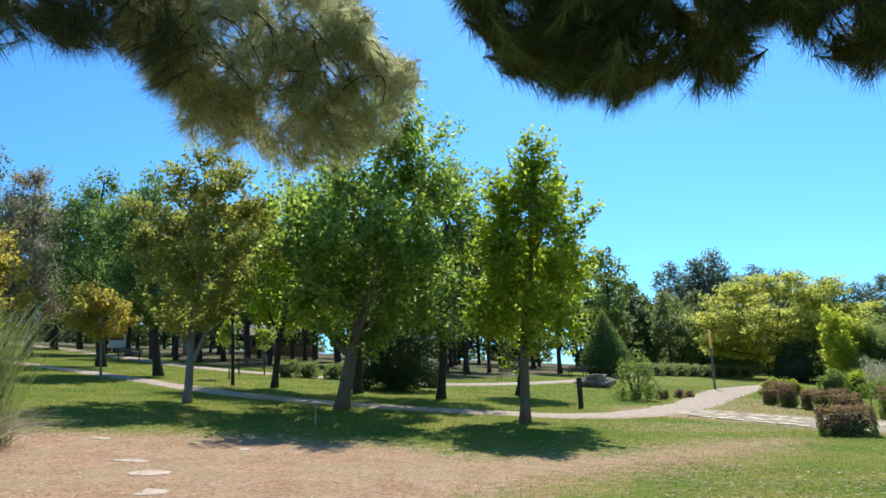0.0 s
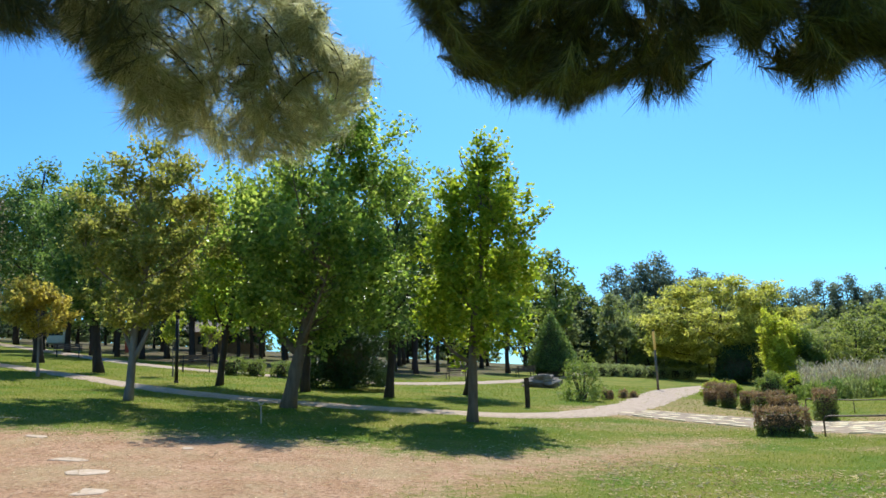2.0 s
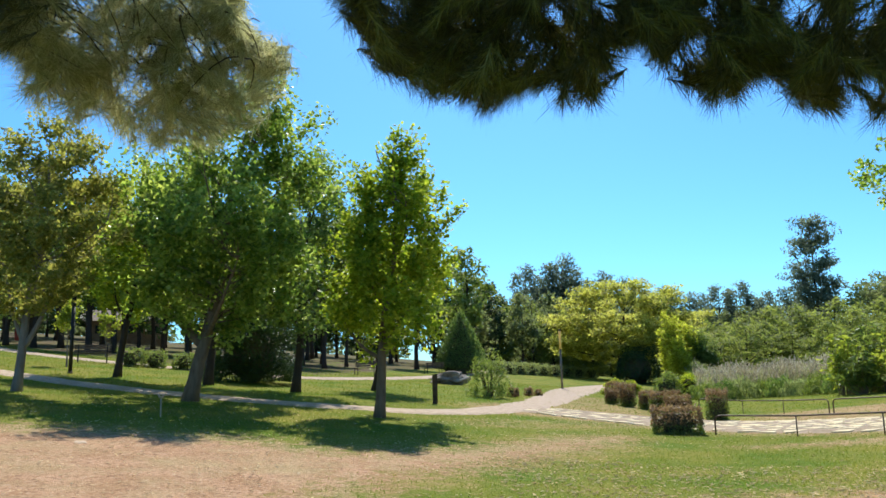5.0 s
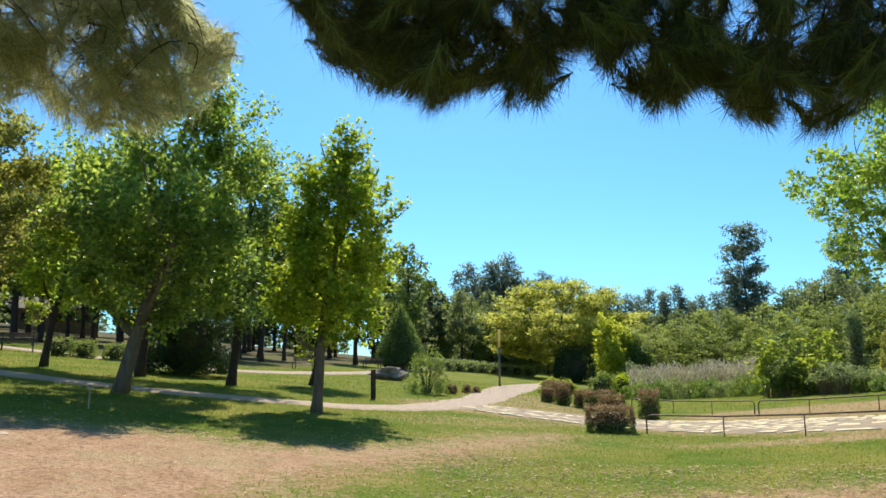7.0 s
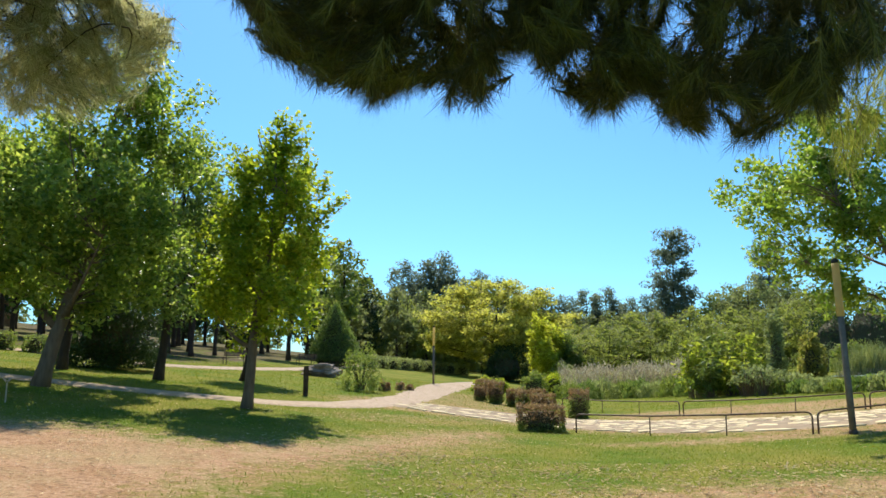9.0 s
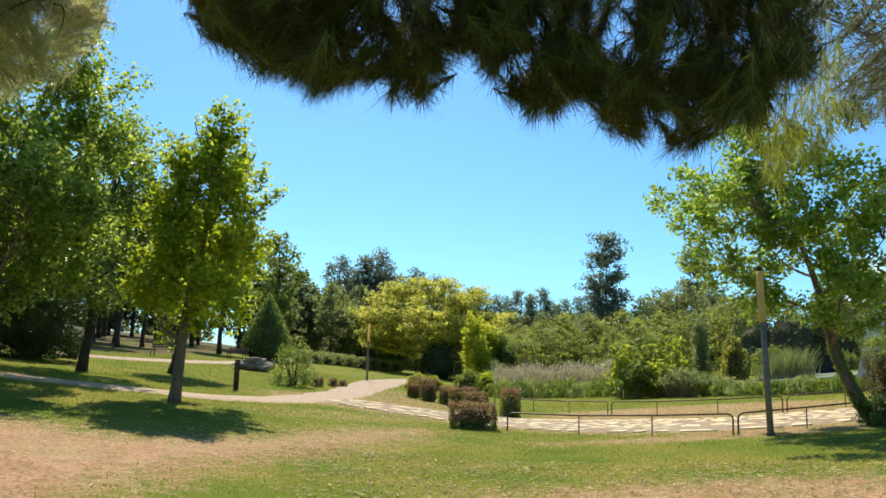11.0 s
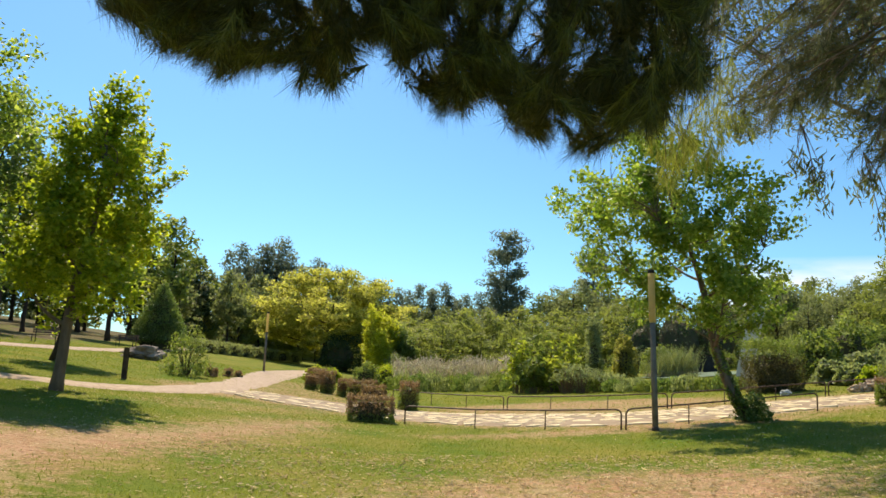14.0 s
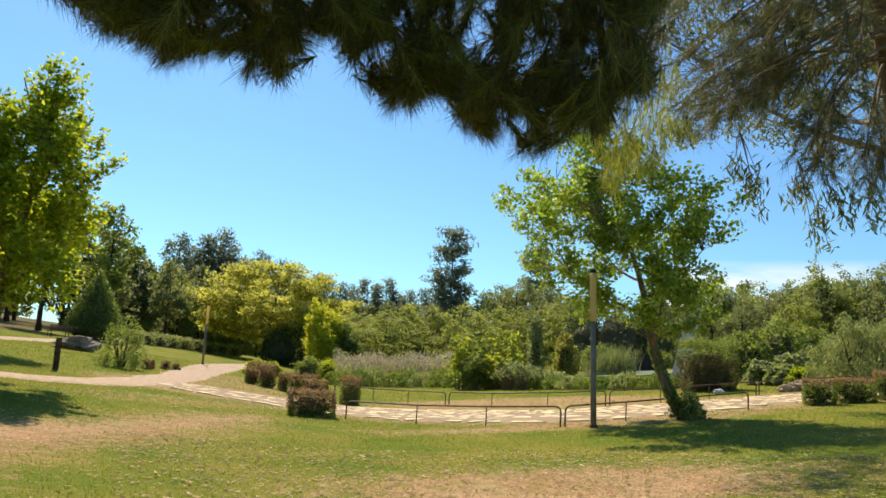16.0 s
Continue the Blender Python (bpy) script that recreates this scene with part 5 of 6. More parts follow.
def rail_fence(points, h=0.45):
    """A low hooped rail: rounded ends, thin posts between."""
    p = np.array(points, float)
    z = ground_z(p[:, 0], p[:, 1])
    root = thing("low_rail_fence", p[0, 0], p[0, 1], label="low rusty iron rail with rounded corners", category="fence", group="rails by the stone path")
    o = np.array([p[0, 0], p[0, 1], z[0]])
    q = np.column_stack([p, z]) - o
    run = [(*q[0][:2], q[0][2] - 0.1), (*q[0][:2], q[0][2] + h - 0.12)]
    d0, d1 = unit(q[1] - q[0]), unit(q[-2] - q[-1])
    for k in (30, 60):
        run.append(q[0] + d0 * 0.12 * (1 - math.cos(radians(k))) + np.array([0, 0, h - 0.12 + 0.12 * math.sin(radians(k))]))
    run.append(q[0] + d0 * 0.14 + np.array([0, 0, h]))
    run += [m + np.array([0, 0, h]) for m in q[1:-1]]
    run.append(q[-1] + d1 * 0.14 + np.array([0, 0, h]))
    for k in (60, 30):
        run.append(q[-1] + d1 * 0.12 * (1 - math.cos(radians(k))) + np.array([0, 0, h - 0.12 + 0.12 * math.sin(radians(k))]))
    run += [q[-1] + np.array([0, 0, h - 0.12]), q[-1] - np.array([0, 0, 0.1])]
    part("hoop", Geo().tube(run, 0.02, 8), M["iron"], root, "", True)
    for m in q[1:-1]:
        part("post", Geo().tube([m - np.array([0, 0, 0.1]), m + np.array([0, 0, h])], 0.014, 8), M["iron"], root, "", True)


rail_fence([(9.85, 17.7), (10.95, 16.1), (11.95, 14.6), (12.95, 13.1)])
rail_fence([(13.05, 13.05), (14.8, 12.75), (16.75, 12.5), (18.9, 12.1)])
rail_fence([(15.3, 28.6), (15.6, 26.0), (15.9, 24.0), (16.1, 21.95)])
rail_fence([(16.15, 21.8), (16.5, 19.9), (17.4, 18.2), (18.65, 16.9)])
rail_fence([(18.75, 16.82), (20.5, 16.25), (22.3, 15.7), (24.2, 15.2)])
rail_fence([(24.3, 15.15), (26.2, 14.4), (28.2, 13.5), (30.2, 12.5)])


def boulder(name, x, y, r, seed, material, label, sink=0.15):
    root = part(name, Geo().blob((0, 0, r[2] * (1 - sink) - 0.06), r, 0.6, seed, 4), material, smooth=False)
    root.matrix_basis = pose(x, y, float(ground_z(x, y)), 0, 0, 10)
    return tagged(root, label, "rock")


boulder("boulder", 7.8, 41.6, (1.0, 0.55, 0.36), 2, M["rock"], "large grey-brown boulder lying on the lawn")
boulder("boulder", 24.7, 17.0, (0.2, 0.16, 0.12), 5, M["concrete"], "small white stone beside the rail")
for i in range(7):
    boulder("wall_stone", 26.1 + i * 0.32, 15.3 - i * 0.12, (0.24, 0.2, 0.15 + 0.04 * (i % 3)), 20 + i, M["sand_stone"], "rough brown stone of a low dry edging")


def bench(x, y, turn):
    root = thing("park_bench", x, y, None, turn, label="brown slatted park bench", category="bench", group="benches")
    for k in range(4):
        part("seat_slat", Geo().box((-0.8, -0.22 + k * 0.11, 0.42), (0.8, -0.13 + k * 0.11, 0.455), 0.008), M["bench_wood"], root)
    for k in range(3):
        part("back_slat", Geo().box((-0.8, 0.24, 0.52 + k * 0.12), (0.8, 0.275, 0.61 + k * 0.12), 0.008), M["bench_wood"], root)
    for sx in (-0.62, 0.62):
        part("leg", Geo().tube([(sx, -0.18, -0.05), (sx, -0.18, 0.42), (sx, 0.22, 0.42), (sx, 0.26, 0.86)], 0.025, 8), M["black"], root)
        part("leg", Geo().tube([(sx, 0.22, -0.05), (sx, 0.22, 0.42)], 0.025, 8), M["black"], root)
    return root


b1 = bench(-20.2, 48.9, 20)
for x, y, turn in [(-9.8, 38.6, 12), (3.5, 45.5, -30), (9.3, 56.5, -40), (-1.0, 40.0, 0)]:
    copy_thing(b1, pose(x, y, float(ground_z(x, y)), 0, 0, turn))


def van(x, y, turn):
    root = thing("white_van", x, y, None, turn, 0.8, label="white van parked beyond the trees", category="van")
    bm = bmesh.new()
    prof = [(-2.3, 0.35), (2.3, 0.35), (2.32, 0.9), (1.55, 1.1), (1.0, 1.9), (-2.2, 1.95), (-2.3, 1.6)]
    lo = [bm.verts.new((-0.9, a, b)) for a, b in prof]
    hi = [bm.verts.new((0.9, a, b)) for a, b in prof]
    bm.faces.new(lo)
    bm.faces.new(hi[::-1])
    for i in range(len(prof)):
        j = (i + 1) % len(prof)
        bm.faces.new((lo[j], lo[i], hi[i], hi[j]))
    bmesh.ops.bevel(bm, geom=bm.edges[:], offset=0.08, segments=2, affect="EDGES")
    bm.verts.index_update()
    g = Geo().add([v.co[:] for v in bm.verts], [[v.index for v in f.verts] for f in bm.faces])
    bm.free()
    part("body", g, M["white"], root)
    part("rear_window", Geo().box((-0.7, -2.33, 1.2), (0.7, -2.27, 1.7), 0.02), M["glass_dark"], root)
    for sx in (-0.9, 0.9):
        part("side_window", Geo().box((sx - 0.02, -1.6, 1.2), (sx + 0.02, 0.9, 1.7), 0.01), M["glass_dark"], root)
        for sy in (-1.5, 1.5):
            wheel = part("wheel", Geo().tube([(sx - 0.1, sy, 0.33), (sx + 0.1, sy, 0.33)], 0.33, 18), M["rubber"], root)
            part("hub_cap", Geo().tube([(sx - 0.11, sy, 0.33), (sx + 0.11, sy, 0.33)], 0.19, 14), M["concrete"], wheel, "grey hub cap")


van(*at(-23.0, 78), 14)


def park_house(x, y, turn):
    root = thing("park_house", x, y, None, turn, label="low tan brick building with brown pitched roof", category="building")
    part("wall", Geo().box((-4, -2.5, -0.5), (4, 2.5, 2.3), 0.02), M["brick"], root)
    g = Geo().add([(-4.4, -3, 2.2), (4.4, -3, 2.2), (4.4, 3, 2.2), (-4.4, 3, 2.2), (-4.4, 0, 3.6), (4.4, 0, 3.6)], [(0, 1, 5, 4), (2, 3, 4, 5), (0, 4, 3), (1, 2, 5), (3, 2, 1, 0)])
    part("roof", g, M["roof"], root)
    for k in (-2.6, 0.2, 2.6):
        window = part("window", Geo().box((k - 0.45, -2.53, 0.9), (k + 0.45, -2.49, 1.7), 0.01), M["glass_dark"], root)
        frame_geo = Geo()
        for lo_, hi_ in (((-0.5, 0.85), (0.5, 0.9)), ((-0.5, 1.7), (0.5, 1.75)), ((-0.5, 0.9), (-0.45, 1.7)), ((0.45, 0.9), (0.5, 1.7))):
            frame_geo.box((k + lo_[0], -2.56, lo_[1]), (k + hi_[0], -2.49, hi_[1]), 0.006)
        part("window_frame", frame_geo, M["bench_wood"], window, "brown wooden frame")


park_house(*at(-12.2, 92), 12)

play = thing("play_panel", *at(-18.6, 60), None, 15, label="red play panel with a blue pole at the playground", category="playground")
part("panel", Geo().box((-0.35, -0.05, 0.3), (0.3, 0.05, 1.2), 0.05), M["red"], play)
part("pole", Geo().tube([(0.9, 0, -0.1), (0.9, 0, 2.6)], 0.06, 10), M["blue"], play)

slab = thing("pale_monument", *at(52.75, 40), None, -52, label="pale leaning slab behind the leaning tree", category="monument")
lo, hi, run = -0.2, 4.0, 0.2
part("slab", Geo().add([(x + z * run, y, z) for z in (lo, hi) for y in (-0.15, 0.15) for x in (-0.36, 0.36)],
                       [(0, 1, 3, 2), (4, 6, 7, 5), (0, 4, 5, 1), (2, 3, 7, 6), (0, 2, 6, 4), (1, 5, 7, 3)]), M["concrete"], slab)
part("foot", Geo().box((-0.7, -0.4, -0.2), (0.7, 0.4, 0.25), 0.05), M["rock"], slab)

# short blue-green turf round the far bed
g = Geo()
ring = [at(49.6 + 3.6 * math.cos(k * 0.2618), 56.5 + 5.0 * math.sin(k * 0.2618) * (1 + 0.1 * math.sin(k * 2.1))) for k in range(24)]
g.add([(x, y, float(ground_z(x, y)) + 0.05) for x, y in ring] + [(*at(49.6, 56.5), float(ground_z(*at(49.6, 56.5))) + 0.06)], [(k, (k + 1) % 24, 24) for k in range(24)])
tagged(part("pale_turf", g, M["turf"], smooth=True), "patch of short blue-green turf beyond the bed", "turf", "", "structure")

# A black box and lid stand in for a dark arched bush.
play2 = thing("dark_bush_block", *at(50.4, 62), None, -40, label="low dark block with a lid standing in for a clipped bush", category="shelter")
part("wall", Geo().box((-0.85, -0.6, -0.2), (0.85, 0.6, 1.2), 0.05), M["black"], play2)
part("roof", Geo().box((-1.0, -0.8, 1.2), (1.0, 0.8, 1.32), 0.03), M["post_wood"], play2)


# ---- branches overhead ----
def polar(az, el, d):
    a, e = np.radians(az), np.radians(el)
    return np.stack([d * np.sin(a) * np.cos(e), d * np.cos(a) * np.cos(e), 1.6 + d * np.sin(e)], -1)


def needles(rng, base, direction, length, n, spread=0.75, width=0.0015):
    """A bottle-brush shoot: n needles from each shoot of the given base points and directions."""
    m = len(base)
    t = rng.uniform(0, 1, (m, n, 1))
    start = base[:, None] + direction[:, None] * t * 0.14
    d = unit(direction[:, None] + spread * rng.normal(size=(m, n, 3)) + 0.25 * np.array([0, 0, -1]))
    ln = length * rng.uniform(0.7, 1.2, (m, n, 1))
    side = unit(np.cross(d, rng.normal(size=(m, n, 3)))) * width
    return np.stack([start - side, start + side, start + d * ln], 2).reshape(-1, 3, 3)


def pine_mass(root, edge, roof, near, far, count, leaf, seed, per=55, length=0.12, top_el=33, gap=-0.1, width=0.0012, droop=0.75, spread=0.5):
    """Hanging pine shoots filling the space above a lower edge given as (degrees, height) pairs. The shoots gather in tufts
    that are combed one way each, with open gaps between them."""
    rng = np.random.default_rng(seed)
    ea, ee = np.array([q[0] for q in edge]), np.array([q[1] for q in edge])
    az = rng.uniform(ea[0], ea[-1], count)
    low = np.interp(az, ea, ee)
    k = rng.uniform(0, 1, count) ** 1.15
    ragged = np.array([noise.noise(Vector((a * 1.1, seed * 0.37, 2.0))) for a in az]) * 1.3
    el = low + 0.35 + np.maximum(ragged, -0.6) * (k < 0.5) + k * (np.maximum(top_el, low + 2) - low)
    if roof is not None:
        el = np.minimum(el, np.interp(az, [q[0] for q in roof], [q[1] for q in roof]) - rng.uniform(0, 1.5, count))
    d = rng.uniform(near, far, count)
    tuft = np.array([noise.noise(Vector((a * 0.36, e * 0.5, 5.0))) + 0.5 * noise.noise(Vector((a * 0.9, e * 1.1, 9.0))) for a, e in zip(az, el)])
    keep = (tuft > gap) | ((k < 0.06) & (tuft > gap - 0.22))
    az, el, d, k = az[keep], el[keep], d[keep], k[keep]
    base = polar(az, el, d)
    m = len(az)
    comb = np.array([noise.noise(Vector((a * 0.22, e * 0.3, 20.0))) for a, e in zip(az, el)]) * 2.2 + rng.normal(size=m) * 0.35
    across = np.stack([np.cos(np.radians(az)), -np.sin(np.radians(az)), 0 * az], 1)
    aim = unit(across * comb[:, None] + np.stack([rng.normal(size=m) * 0.3, rng.normal(size=m) * 0.3, -droop + 0.3 * rng.normal(size=m)], 1))
    base = base - aim * 0.13
    tagged(part("needle_foliage", Geo().tris(needles(rng, base, aim, length, per, spread, width)), leaf, root), kind="stuff")
    wood = Geo()
    for i in np.nonzero(k > 0.3 if roof is None else (k > 0.15) & (k < 0.5))[0][::2]:
        up = base[i] + np.array([rng.normal() * 0.12 - (0.12 if roof is not None else 0), rng.normal() * 0.12, rng.uniform(0.15, 0.4) * (0.3 if roof is not None else 1)])
        wood.tube(curve3(up, (up + base[i]) / 2 + np.array([0, 0, 0.06]), base[i] + aim[i] * 0.12, 5), np.linspace(0.004, 0.0015, 5), 4, cap=False)
    tagged(part("twig", wood, M["bark_dark"], root), kind="stuff")


pine = thing("overhanging_pine", 1.5, -3.2, label="pine whose needled branches hang over the lawn", category="pine")
shift = Matrix.Translation((-1.5, 3.2, -float(ground_z(1.5, -3.2))))


def world_parts(root, fn):
    """Runs fn, which adds parts in the place's own coordinates, and hangs them under root at the same place."""
    before = set(bpy.data.objects)
    fn()
    for ob in set(bpy.data.objects) - before:
        ob.matrix_basis = shift @ ob.matrix_basis


EDGE_R = [(1.0, 29.0), (3.0, 27.5), (5.9, 24.2), (7.5, 22.2), (9.5, 21.2), (13.7, 20.2), (17.6, 20.6), (20.0, 20.0), (22.3, 19.9), (23.4, 21.5), (24.4, 23.2), (26.6, 23.0), (28.6, 20.6), (30.6, 18.9), (33.0, 19.8),
          (35.4, 20.2), (36.4, 18.0), (38.0, 17.0), (41.7, 16.6), (44.5, 16.6), (47.0, 17.5), (50.5, 20.5)]
EDGE_L = [(-40, 23), (-34, 22.5), (-31.2, 23.6), (-28.0, 24.0), (-25.9, 23.6), (-23.7, 25.0), (-21.5, 23.0), (-20.1, 21.2), (-18.5, 18.6), (-16.5, 18.4), (-14.0, 18.8), (-12.4, 17.0), (-10.0, 16.9), (-7.7, 17.2), (-5.0, 18.3),
          (-3.7, 19.4), (-2.9, 22.5)]


def overhead():
    # Right-hand shoots: shade is in the dark needles, sunlight in the olive ones.
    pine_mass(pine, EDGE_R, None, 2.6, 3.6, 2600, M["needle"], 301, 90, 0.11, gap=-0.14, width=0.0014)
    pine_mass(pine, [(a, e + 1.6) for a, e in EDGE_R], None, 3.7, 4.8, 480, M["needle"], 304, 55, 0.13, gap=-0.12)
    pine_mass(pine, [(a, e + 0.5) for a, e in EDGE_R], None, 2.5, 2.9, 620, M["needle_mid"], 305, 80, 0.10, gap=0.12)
    # Unseen shoots higher up, added to keep the sun off the hanging boughs.
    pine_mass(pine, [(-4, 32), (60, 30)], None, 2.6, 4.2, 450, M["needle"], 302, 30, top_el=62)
    left_roof = [(-40, 34), (-12, 32), (-9.2, 29.4), (-7.4, 28.0), (-5.7, 25.9), (-2.5, 23.0)]
    # Left shoots: sunlight put into pale needles, shade into the far-left dark ones.
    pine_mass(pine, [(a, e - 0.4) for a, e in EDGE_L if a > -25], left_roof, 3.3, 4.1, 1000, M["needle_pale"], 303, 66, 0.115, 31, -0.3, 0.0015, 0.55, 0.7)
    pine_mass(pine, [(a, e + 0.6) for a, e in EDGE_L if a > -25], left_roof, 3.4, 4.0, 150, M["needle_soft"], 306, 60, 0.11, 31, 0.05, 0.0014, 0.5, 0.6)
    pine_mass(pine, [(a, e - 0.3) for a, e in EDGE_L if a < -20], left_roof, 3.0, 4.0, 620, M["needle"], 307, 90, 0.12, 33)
    wood = Geo()
    top = (1.5, -3.2, 5.2)
    wood.tube([(1.5, -3.2, 0), (1.45, -3.2, 2.2), (1.5, -3.15, 5.2), (1.4, -3.1, 8.0)], [0.26, 0.22, 0.19, 0.12], 12)
    for a, e, d, r in [(12, 33, 3.4, 0.07), (26, 32, 3.5, 0.07), (40, 31, 3.4, 0.07), (-12, 32, 4.0, 0.06), (-26, 33, 4.0, 0.06)]:
        tip = polar(a, e, d)
        wood.tube(curve3(top, (np.array(top) + tip) / 2 + np.array([0, 0, 0.9]), tip, 10), np.linspace(r, 0.02, 10), 8)
    part("trunk", wood, M["bark"], pine, "", True)


world_parts(pine, overhead)


# pine boughs and drooping eucalyptus sprigs at the right
euc = thing("drooping_tree", *at(71, 6.5), label="leaning tree with airy needle boughs and hanging leafy sprigs", category="tree")
ex, ey = at(71, 6.5)
shift = Matrix.Translation((-ex, -ey, -float(ground_z(ex, ey))))
BOUGH_EDGE = [(49.5, 20.5), (50.4, 19.4), (52.0, 18.4), (55.1, 17.2), (57.1, 18.4), (58.5, 18.2), (59.9, 15.6), (60.9, 15.0), (62.2, 14.0), (63.8, 15.2), (65.9, 12.4), (70, 11)]
# hanging sprigs: the twig's start, then its leafy tufts (degrees)
SPRIGS = [[(56.8, 17.4), (56.1, 14.3), (57.1, 13.7), (58.3, 13.4), (57.5, 12.4), (58.3, 11.2)], [(60.6, 15.2), (60.2, 12.3), (60.8, 12.5), (62.0, 10.8), (61.7, 9.2), (62.4, 9.4)],
          [(62.4, 14.2), (63.1, 12.2), (63.7, 10.8), (64.4, 12.0)], [(64.6, 14.0), (64.9, 10.8), (65.3, 12.0), (66.4, 10.6)], [(52.8, 18.9), (52.6, 17.0), (53.3, 17.3)]]


def euc_parts():
    rng = np.random.default_rng(320)
    wood, cents, axes = Geo(), [], []
    foot = np.array([ex, ey, float(ground_z(ex, ey))])
    up = [foot - (0, 0, 0.2), foot + (-0.02, 0.02, 0.8), polar(68.0, 8.0, 6.4), polar(66.9, 13.0, 6.4), polar(66.4, 19.0, 6.35), polar(65.6, 25.5, 6.3), polar(64.5, 33.0, 6.4)]
    wood.tube(up, [0.13, 0.10, 0.085, 0.075, 0.065, 0.055, 0.04], 12)
    ea, ee = [q[0] for q in BOUGH_EDGE], [q[1] for q in BOUGH_EDGE]
    base, aim = [], []
    for i in range(62):
        a1 = rng.uniform(50.5, 69)
        low = np.interp(a1, ea, ee) + 0.8
        e1 = low if i < 16 else rng.uniform(low + 1, 34)
        d1 = rng.uniform(4.9, 6.1)
        tip = polar(a1, e1, d1)
        root = polar(rng.uniform(64.5, 67.5), min(max(e1 + rng.uniform(2, 7), 15), 38), 6.25)
        line = curve3(root, (root + tip) / 2 + np.array([rng.normal() * 0.1, rng.normal() * 0.1, 0.22]), tip, 9)
        wood.tube(line, np.linspace(0.014, 0.003, 9), 5, cap=False)
        for k in rng.uniform(0.3, 1, 15) ** 0.7:
            p = np.array([np.interp(k, np.linspace(0, 1, 9), line[:, j]) for j in range(3)])
            side = unit(unit(line[-1] - line[-3]) + rng.normal(size=3) * 0.6 + np.array([0, 0, -0.35]))
            q = p + side * rng.uniform(0.08, 0.3)
            wood.tube([p, (p + q) / 2 + rng.normal(size=3) * 0.015, q], [0.0028, 0.002, 0.0014], 3, cap=False)
            base.append(q - side * 0.1)
            aim.append(side)
    tagged(part("spray", Geo().tris(needles(rng, np.array(base), np.array(aim), 0.13, 46, 0.55, 0.0015)), M["needle_bough"], euc), kind="stuff")
    n = 64
    az_ = rng.uniform(46.5, 52.5, n)
    el_ = np.interp(az_, [46.5, 48, 50, 51.5, 52.5], [15.5, 15.2, 15.8, 17.5, 19]) + rng.uniform(0, 1, n) ** 1.2 * 6
    b = polar(az_, el_, rng.uniform(4.0, 5.0, n))
    d = unit(np.stack([rng.normal(size=n) * 0.25, rng.normal(size=n) * 0.25, -np.ones(n)], 1))
    tagged(part("hanging_spray", Geo().tris(needles(rng, b, d, 0.14, 40, 0.42, 0.0015)), M["needle_lime"], euc, "yellow-green hanging needle spray"), kind="stuff")
    for i in range(0, n, 3):
        wood.tube(curve3(b[i] + np.array([rng.normal() * 0.1 + 0.15, rng.normal() * 0.1, 0.5]), b[i] + np.array([0.03, 0, 0.3]), b[i] + d[i] * 0.14, 5), np.linspace(0.003, 0.0015, 5), 3, cap=False)
    for sprig in SPRIGS:
        d0 = rng.uniform(4.9, 5.6)
        start = polar(sprig[0][0], sprig[0][1], d0)
        for a, e in sprig[1:]:
            tip = polar(a, e, d0 + rng.normal() * 0.08)
            line = curve3(start, (start + tip) / 2 + np.array([rng.normal() * 0.04, rng.normal() * 0.04, 0.07]), tip, 7)
            wood.tube(line, np.linspace(0.004, 0.0015, 7), 4, cap=False)
            m = 38
            t = rng.uniform(0.45, 1.0, m) ** 0.5
            p = np.stack([np.interp(t, np.linspace(0, 1, 7), line[:, j]) for j in range(3)], 1)
            cents.append(p + rng.normal(size=p.shape) * np.array([0.028, 0.028, 0.035]))
            axes.append(np.stack([rng.normal(size=m) * 0.55, rng.normal(size=m) * 0.55, -np.ones(m)], 1))
    part("trunk", wood, M["bark"], euc, "", True)
    part("leaves", Geo().quads(leaf_quads(rng, np.concatenate(cents), 0.075, 0.18, 0.0, np.concatenate(axes))), M["leaf_euc"], euc)


world_parts(euc, euc_parts)

# ---- loose stones, litter and grass ----
def lying(x, y, lift, turn):
    """The pose of a flat stone that follows the ground's slope."""
    h = 0.05
    z = float(ground_z(x, y))
    up = Vector((-(float(ground_z(x + h, y)) - z) / h, -(float(ground_z(x, y + h)) - z) / h, 1))
    return Matrix.Translation((x, y, z + lift)) @ Vector((0, 0, 1)).rotation_difference(up).to_matrix().to_4x4() @ pose(0, 0, 0, 0, 0, turn)


for i, (x, y, r) in enumerate([(-4.5, 11.0, 0.2), (-3.9, 10.1, 0.22), (-3.4, 8.9, 0.2), (-3.3, 12.6, 0.15), (-5.9, 13.2, 0.16)]):
    rr = random.Random(330 + i)
    ring = [(math.cos(6.283 * q / 7) * r * 1.3 * rr.uniform(0.45, 1.2), math.sin(6.283 * q / 7) * r * rr.uniform(0.45, 1.2)) for q in range(7)]
    g = Geo().add([(p, q, -0.05) for p, q in ring] + [(p, q, 0.006) for p, q in ring] + [(p * 0.93, q * 0.93, 0.012) for p, q in ring],
                  [tuple(range(14, 21))] + [(k * 7 + q, k * 7 + (q + 1) % 7, k * 7 + 7 + (q + 1) % 7, k * 7 + 7 + q) for k in (0, 1) for q in range(7)])
    ob = part("flat_stone", g, M["sand_stone"])
    ob.matrix_basis = lying(x, y, -0.014, i * 37)
    tagged(ob, "flat pale stone set into the bare soil", "stone", "stones in the soil")


def scatter(n, seed, lo, hi, amin, amax):
    rng = np.random.default_rng(seed)
    a, d = np.radians(rng.uniform(amin, amax, n)), np.sqrt(rng.uniform(lo * lo, hi * hi, n))
    x, y = d * np.sin(a), d * np.cos(a)
    return rng, x, y


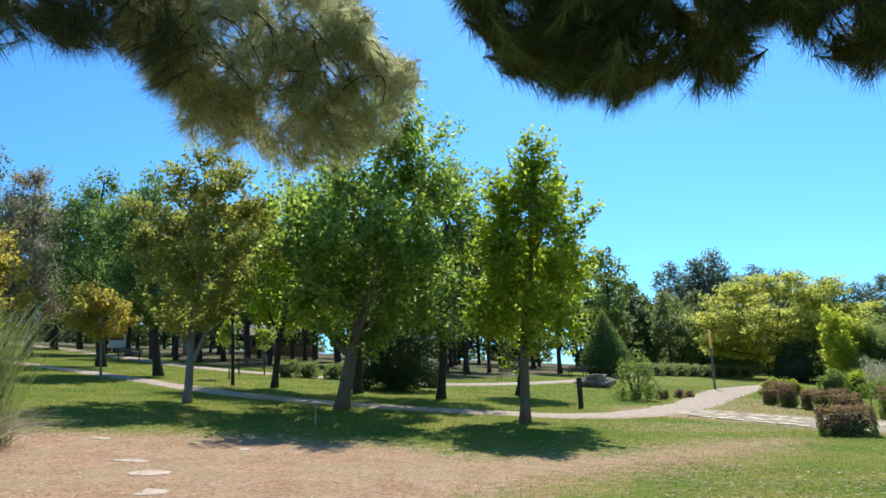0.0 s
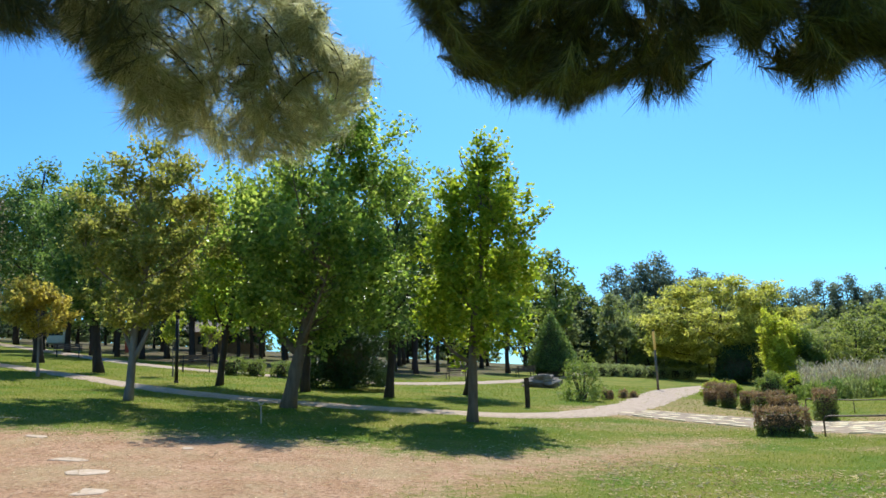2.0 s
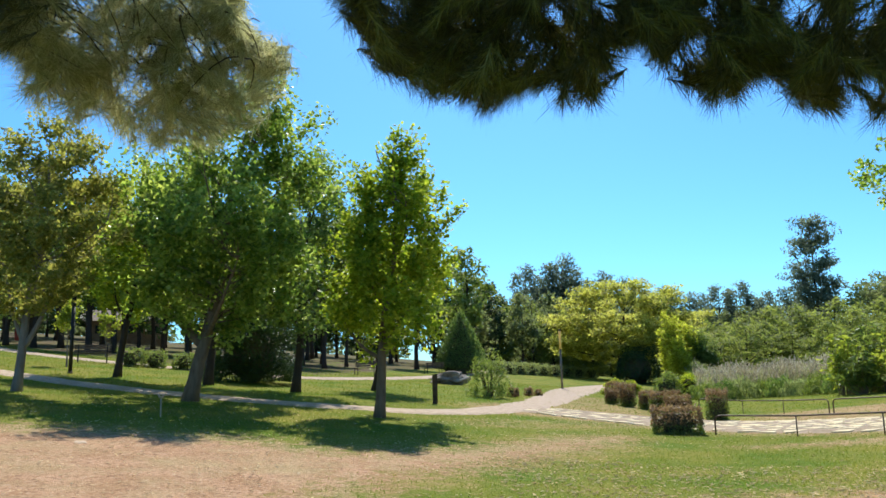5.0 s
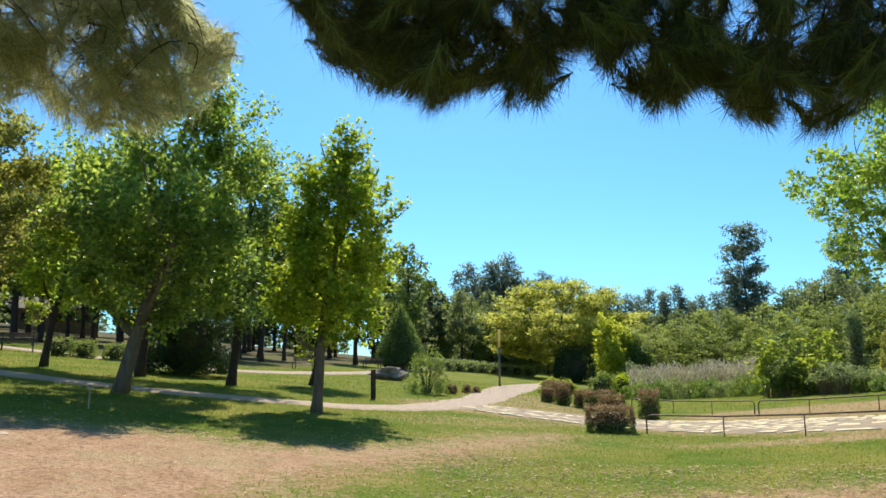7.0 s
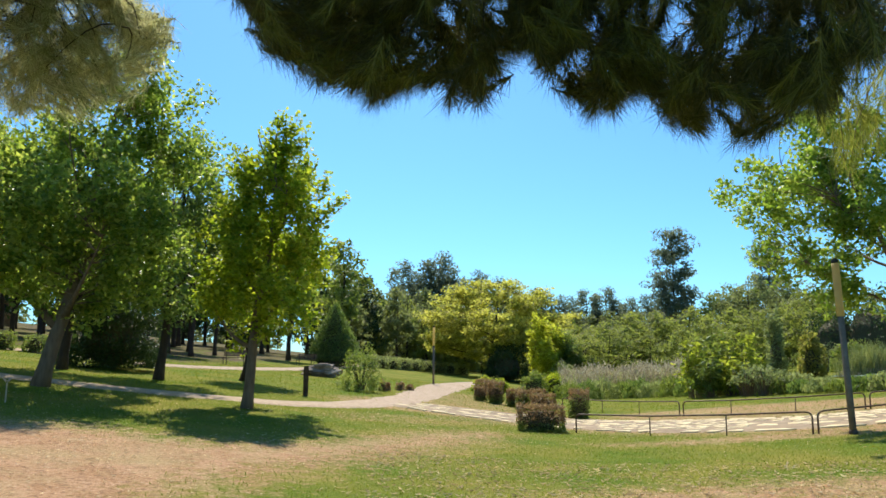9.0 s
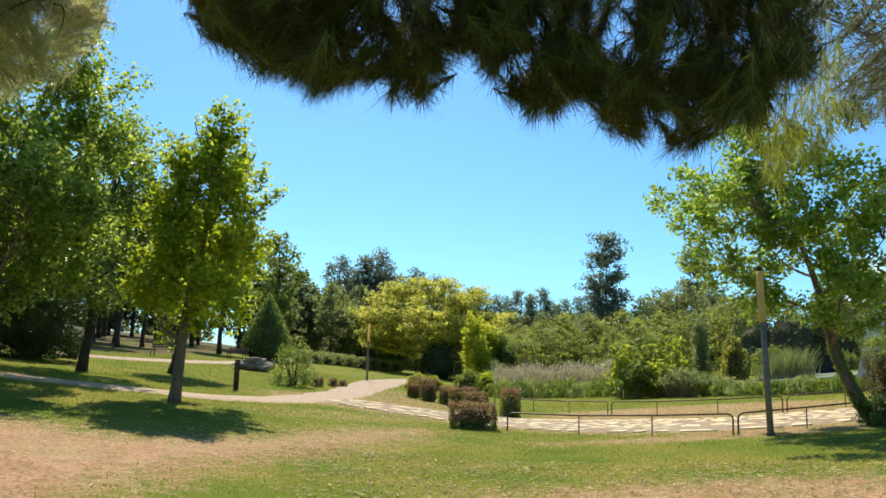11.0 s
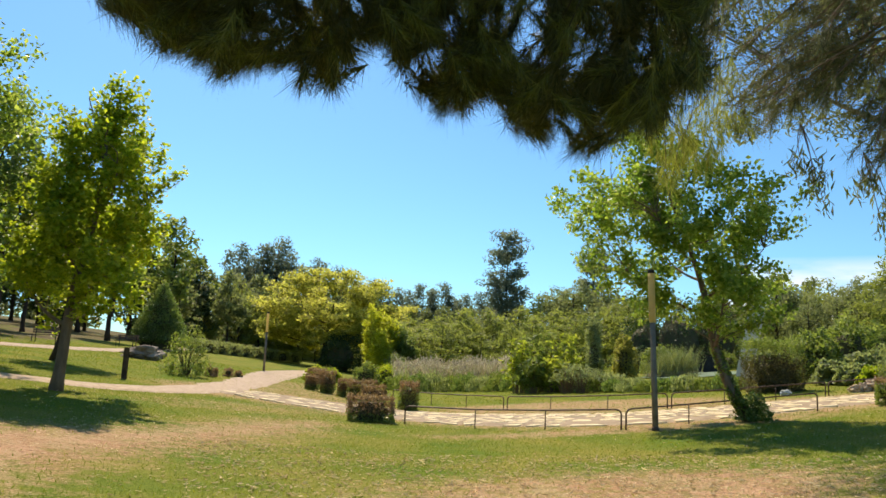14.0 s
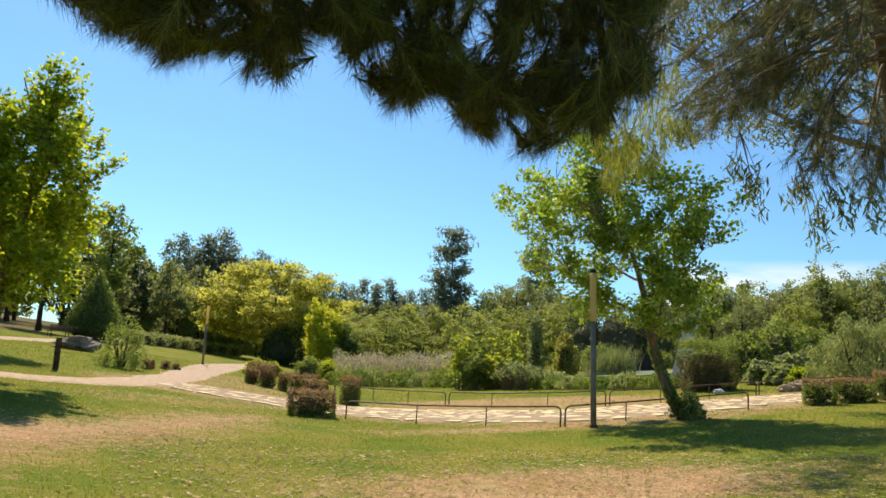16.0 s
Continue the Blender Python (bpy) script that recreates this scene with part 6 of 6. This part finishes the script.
def lawn_grass():
    rng, x, y = scatter(150000, 340, 6.5, 27, -42, 74)
    keep = rng.uniform(size=len(x)) > bareness(x, y) * 1.25
    x, y = x[keep], y[keep]
    feet = np.stack([x, y, ground_z(x, y) - 0.015], 1)
    m = len(x)
    d = unit(np.stack([rng.normal(size=m) * 0.5, rng.normal(size=m) * 0.5, np.ones(m)], 1))
    side = unit(np.cross(d, rng.normal(size=(m, 3)))) * 0.006
    tip = feet + d * (rng.uniform(0.02, 0.055, m))[:, None]
    ob = part("lawn_grass", Geo().tris(np.stack([feet - side, feet + side, tip], 1)), M["blade"])
    tagged(ob, "short green lawn grass", "grass", "", "stuff")
    rng, x, y = scatter(25000, 342, 6.5, 24, -42, 74)
    keep = rng.uniform(size=len(x)) < 0.25 + 0.6 * bareness(x, y)
    x, y = x[keep], y[keep]
    c = np.stack([x, y, ground_z(x, y) + 0.012], 1)
    ob = part("leaf_litter", Geo().quads(leaf_quads(rng, c, rng.uniform(0.02, 0.07, len(c)), 0.4, 4.0)), M["litter"])
    rng, x2, y2 = scatter(5600, 344, 6.0, 13.5, 14, 76)
    c = np.stack([x2, y2, ground_z(x2, y2) + 0.016], 1)
    part("leaf_litter_flakes", Geo().quads(leaf_quads(rng, c, rng.uniform(0.045, 0.105, len(c)), 0.3, 3.0)), M["litter"], ob)["kind"] = "stuff"
    tagged(ob, "pale dry leaves and chips scattered on the ground", "litter", "", "stuff")


lawn_grass()


def rough_grass():
    rng, x, y = scatter(70000, 346, 26, 52, -36, 60)
    keep = rng.uniform(size=len(x)) > bareness(x, y) * 1.25
    x, y = x[keep], y[keep]
    feet = np.stack([x, y, ground_z(x, y) - 0.015], 1)
    m = len(x)
    d = unit(np.stack([rng.normal(size=m) * 0.5, rng.normal(size=m) * 0.5, np.ones(m)], 1))
    side = unit(np.cross(d, rng.normal(size=(m, 3)))) * 0.012
    tip = feet + d * (rng.uniform(0.04, 0.08, m))[:, None]
    ob = part("far_lawn_grass", Geo().tris(np.stack([feet - side, feet + side, tip], 1)), M["blade"])
    tagged(ob, "short green grass of the far lawn", "grass", "", "stuff")


rough_grass()


# flagstones, one by one
def clip_side(poly, n, c):
    """The part of a polygon on the side n.p <= c of a line."""
    out = []
    for p, q in zip(poly, poly[1:] + poly[:1]):
        dp, dq = n[0] * p[0] + n[1] * p[1] - c, n[0] * q[0] + n[1] * q[1] - c
        if dp <= 0:
            out.append(p)
        if dp * dq < 0:
            k = dp / (dp - dq)
            out.append((p[0] + (q[0] - p[0]) * k, p[1] + (q[1] - p[1]) * k))
    return out


def flagstones():
    rng = random.Random(9)
    line = spline(STONES, 0.25)
    tang = unit(np.gradient(line, axis=0))
    run = np.concatenate([[0], np.cumsum(np.linalg.norm(np.diff(line, axis=0), axis=1))])
    widths = [3.6, 4.2, 4.6, 3.9, 3.2, 2.8]

    def to_plan(u, v):
        x, y = np.interp(u, run, line[:, 0]), np.interp(u, run, line[:, 1])
        tx, ty = np.interp(u, run, tang[:, 0]), np.interp(u, run, tang[:, 1])
        return x - ty * v, y + tx * v

    seeds = []
    rows = int(run[-1] / 0.52)
    for i in range(rows):
        w = np.interp(i / rows, np.linspace(0, 1, 6), widths) - 0.35
        cols = int(round(w / 0.54))
        for j in range(cols):
            seeds.append(((i + 0.5 + rng.uniform(-0.46, 0.46)) * 0.52, -w / 2 + (j + 0.5 + rng.uniform(-0.45, 0.45) + 0.25 * (i % 2) - 0.12) * w / cols))
    for u, v in seeds:
        if rng.random() < (0.38 if u < 7.5 else 0.22):
            continue
        poly = [(u - 0.75, v - 0.75), (u + 0.75, v - 0.75), (u + 0.75, v + 0.75), (u - 0.75, v + 0.75)]
        gap = rng.uniform(0.03, 0.10)
        for a, b in seeds:
            dist = math.hypot(a - u, b - v)
            if 0 < dist < 2.2:
                n = ((a - u) / dist, (b - v) / dist)
                poly = clip_side(poly, n, n[0] * (a + u) / 2 + n[1] * (b + v) / 2 - gap)
        if len(poly) < 3:
            continue
        w = np.interp(u / run[-1], np.linspace(0, 1, 6), widths) / 2 - 0.1
        poly = clip_side(clip_side(poly, (0, 1), w), (0, -1), w)
        cu, cv = sum(p[0] for p in poly) / len(poly), sum(p[1] for p in poly) / len(poly)
        x, y = to_plan(cu, cv)
        ring = []
        for p in poly:
            px, py = to_plan(p[0], p[1])
            k = rng.uniform(0.62, 1.0)
            ring.append(((px - x) * k, (py - y) * k))
        n = len(ring)
        vs = [(a, b, -0.02) for a, b in ring] + [(a, b, 0.02) for a, b in ring] + [(a * 0.95, b * 0.95, 0.03) for a, b in ring]
        fs = [tuple(range(2 * n, 3 * n))] + [(r * n + i, r * n + (i + 1) % n, (r + 1) * n + (i + 1) % n, (r + 1) * n + i) for r in (0, 1) for i in range(n)]
        ob = part("flagstone", Geo().add(vs, fs), M["stone"], stone_bed)
        ob.matrix_basis = lying(x, y, 0.007 - 0.024 * min(1, max(0, (abs(cv) / (w + 0.1) - 0.65) / 0.3)) + rng.uniform(-0.005, 0.004), 0)


flagstones()
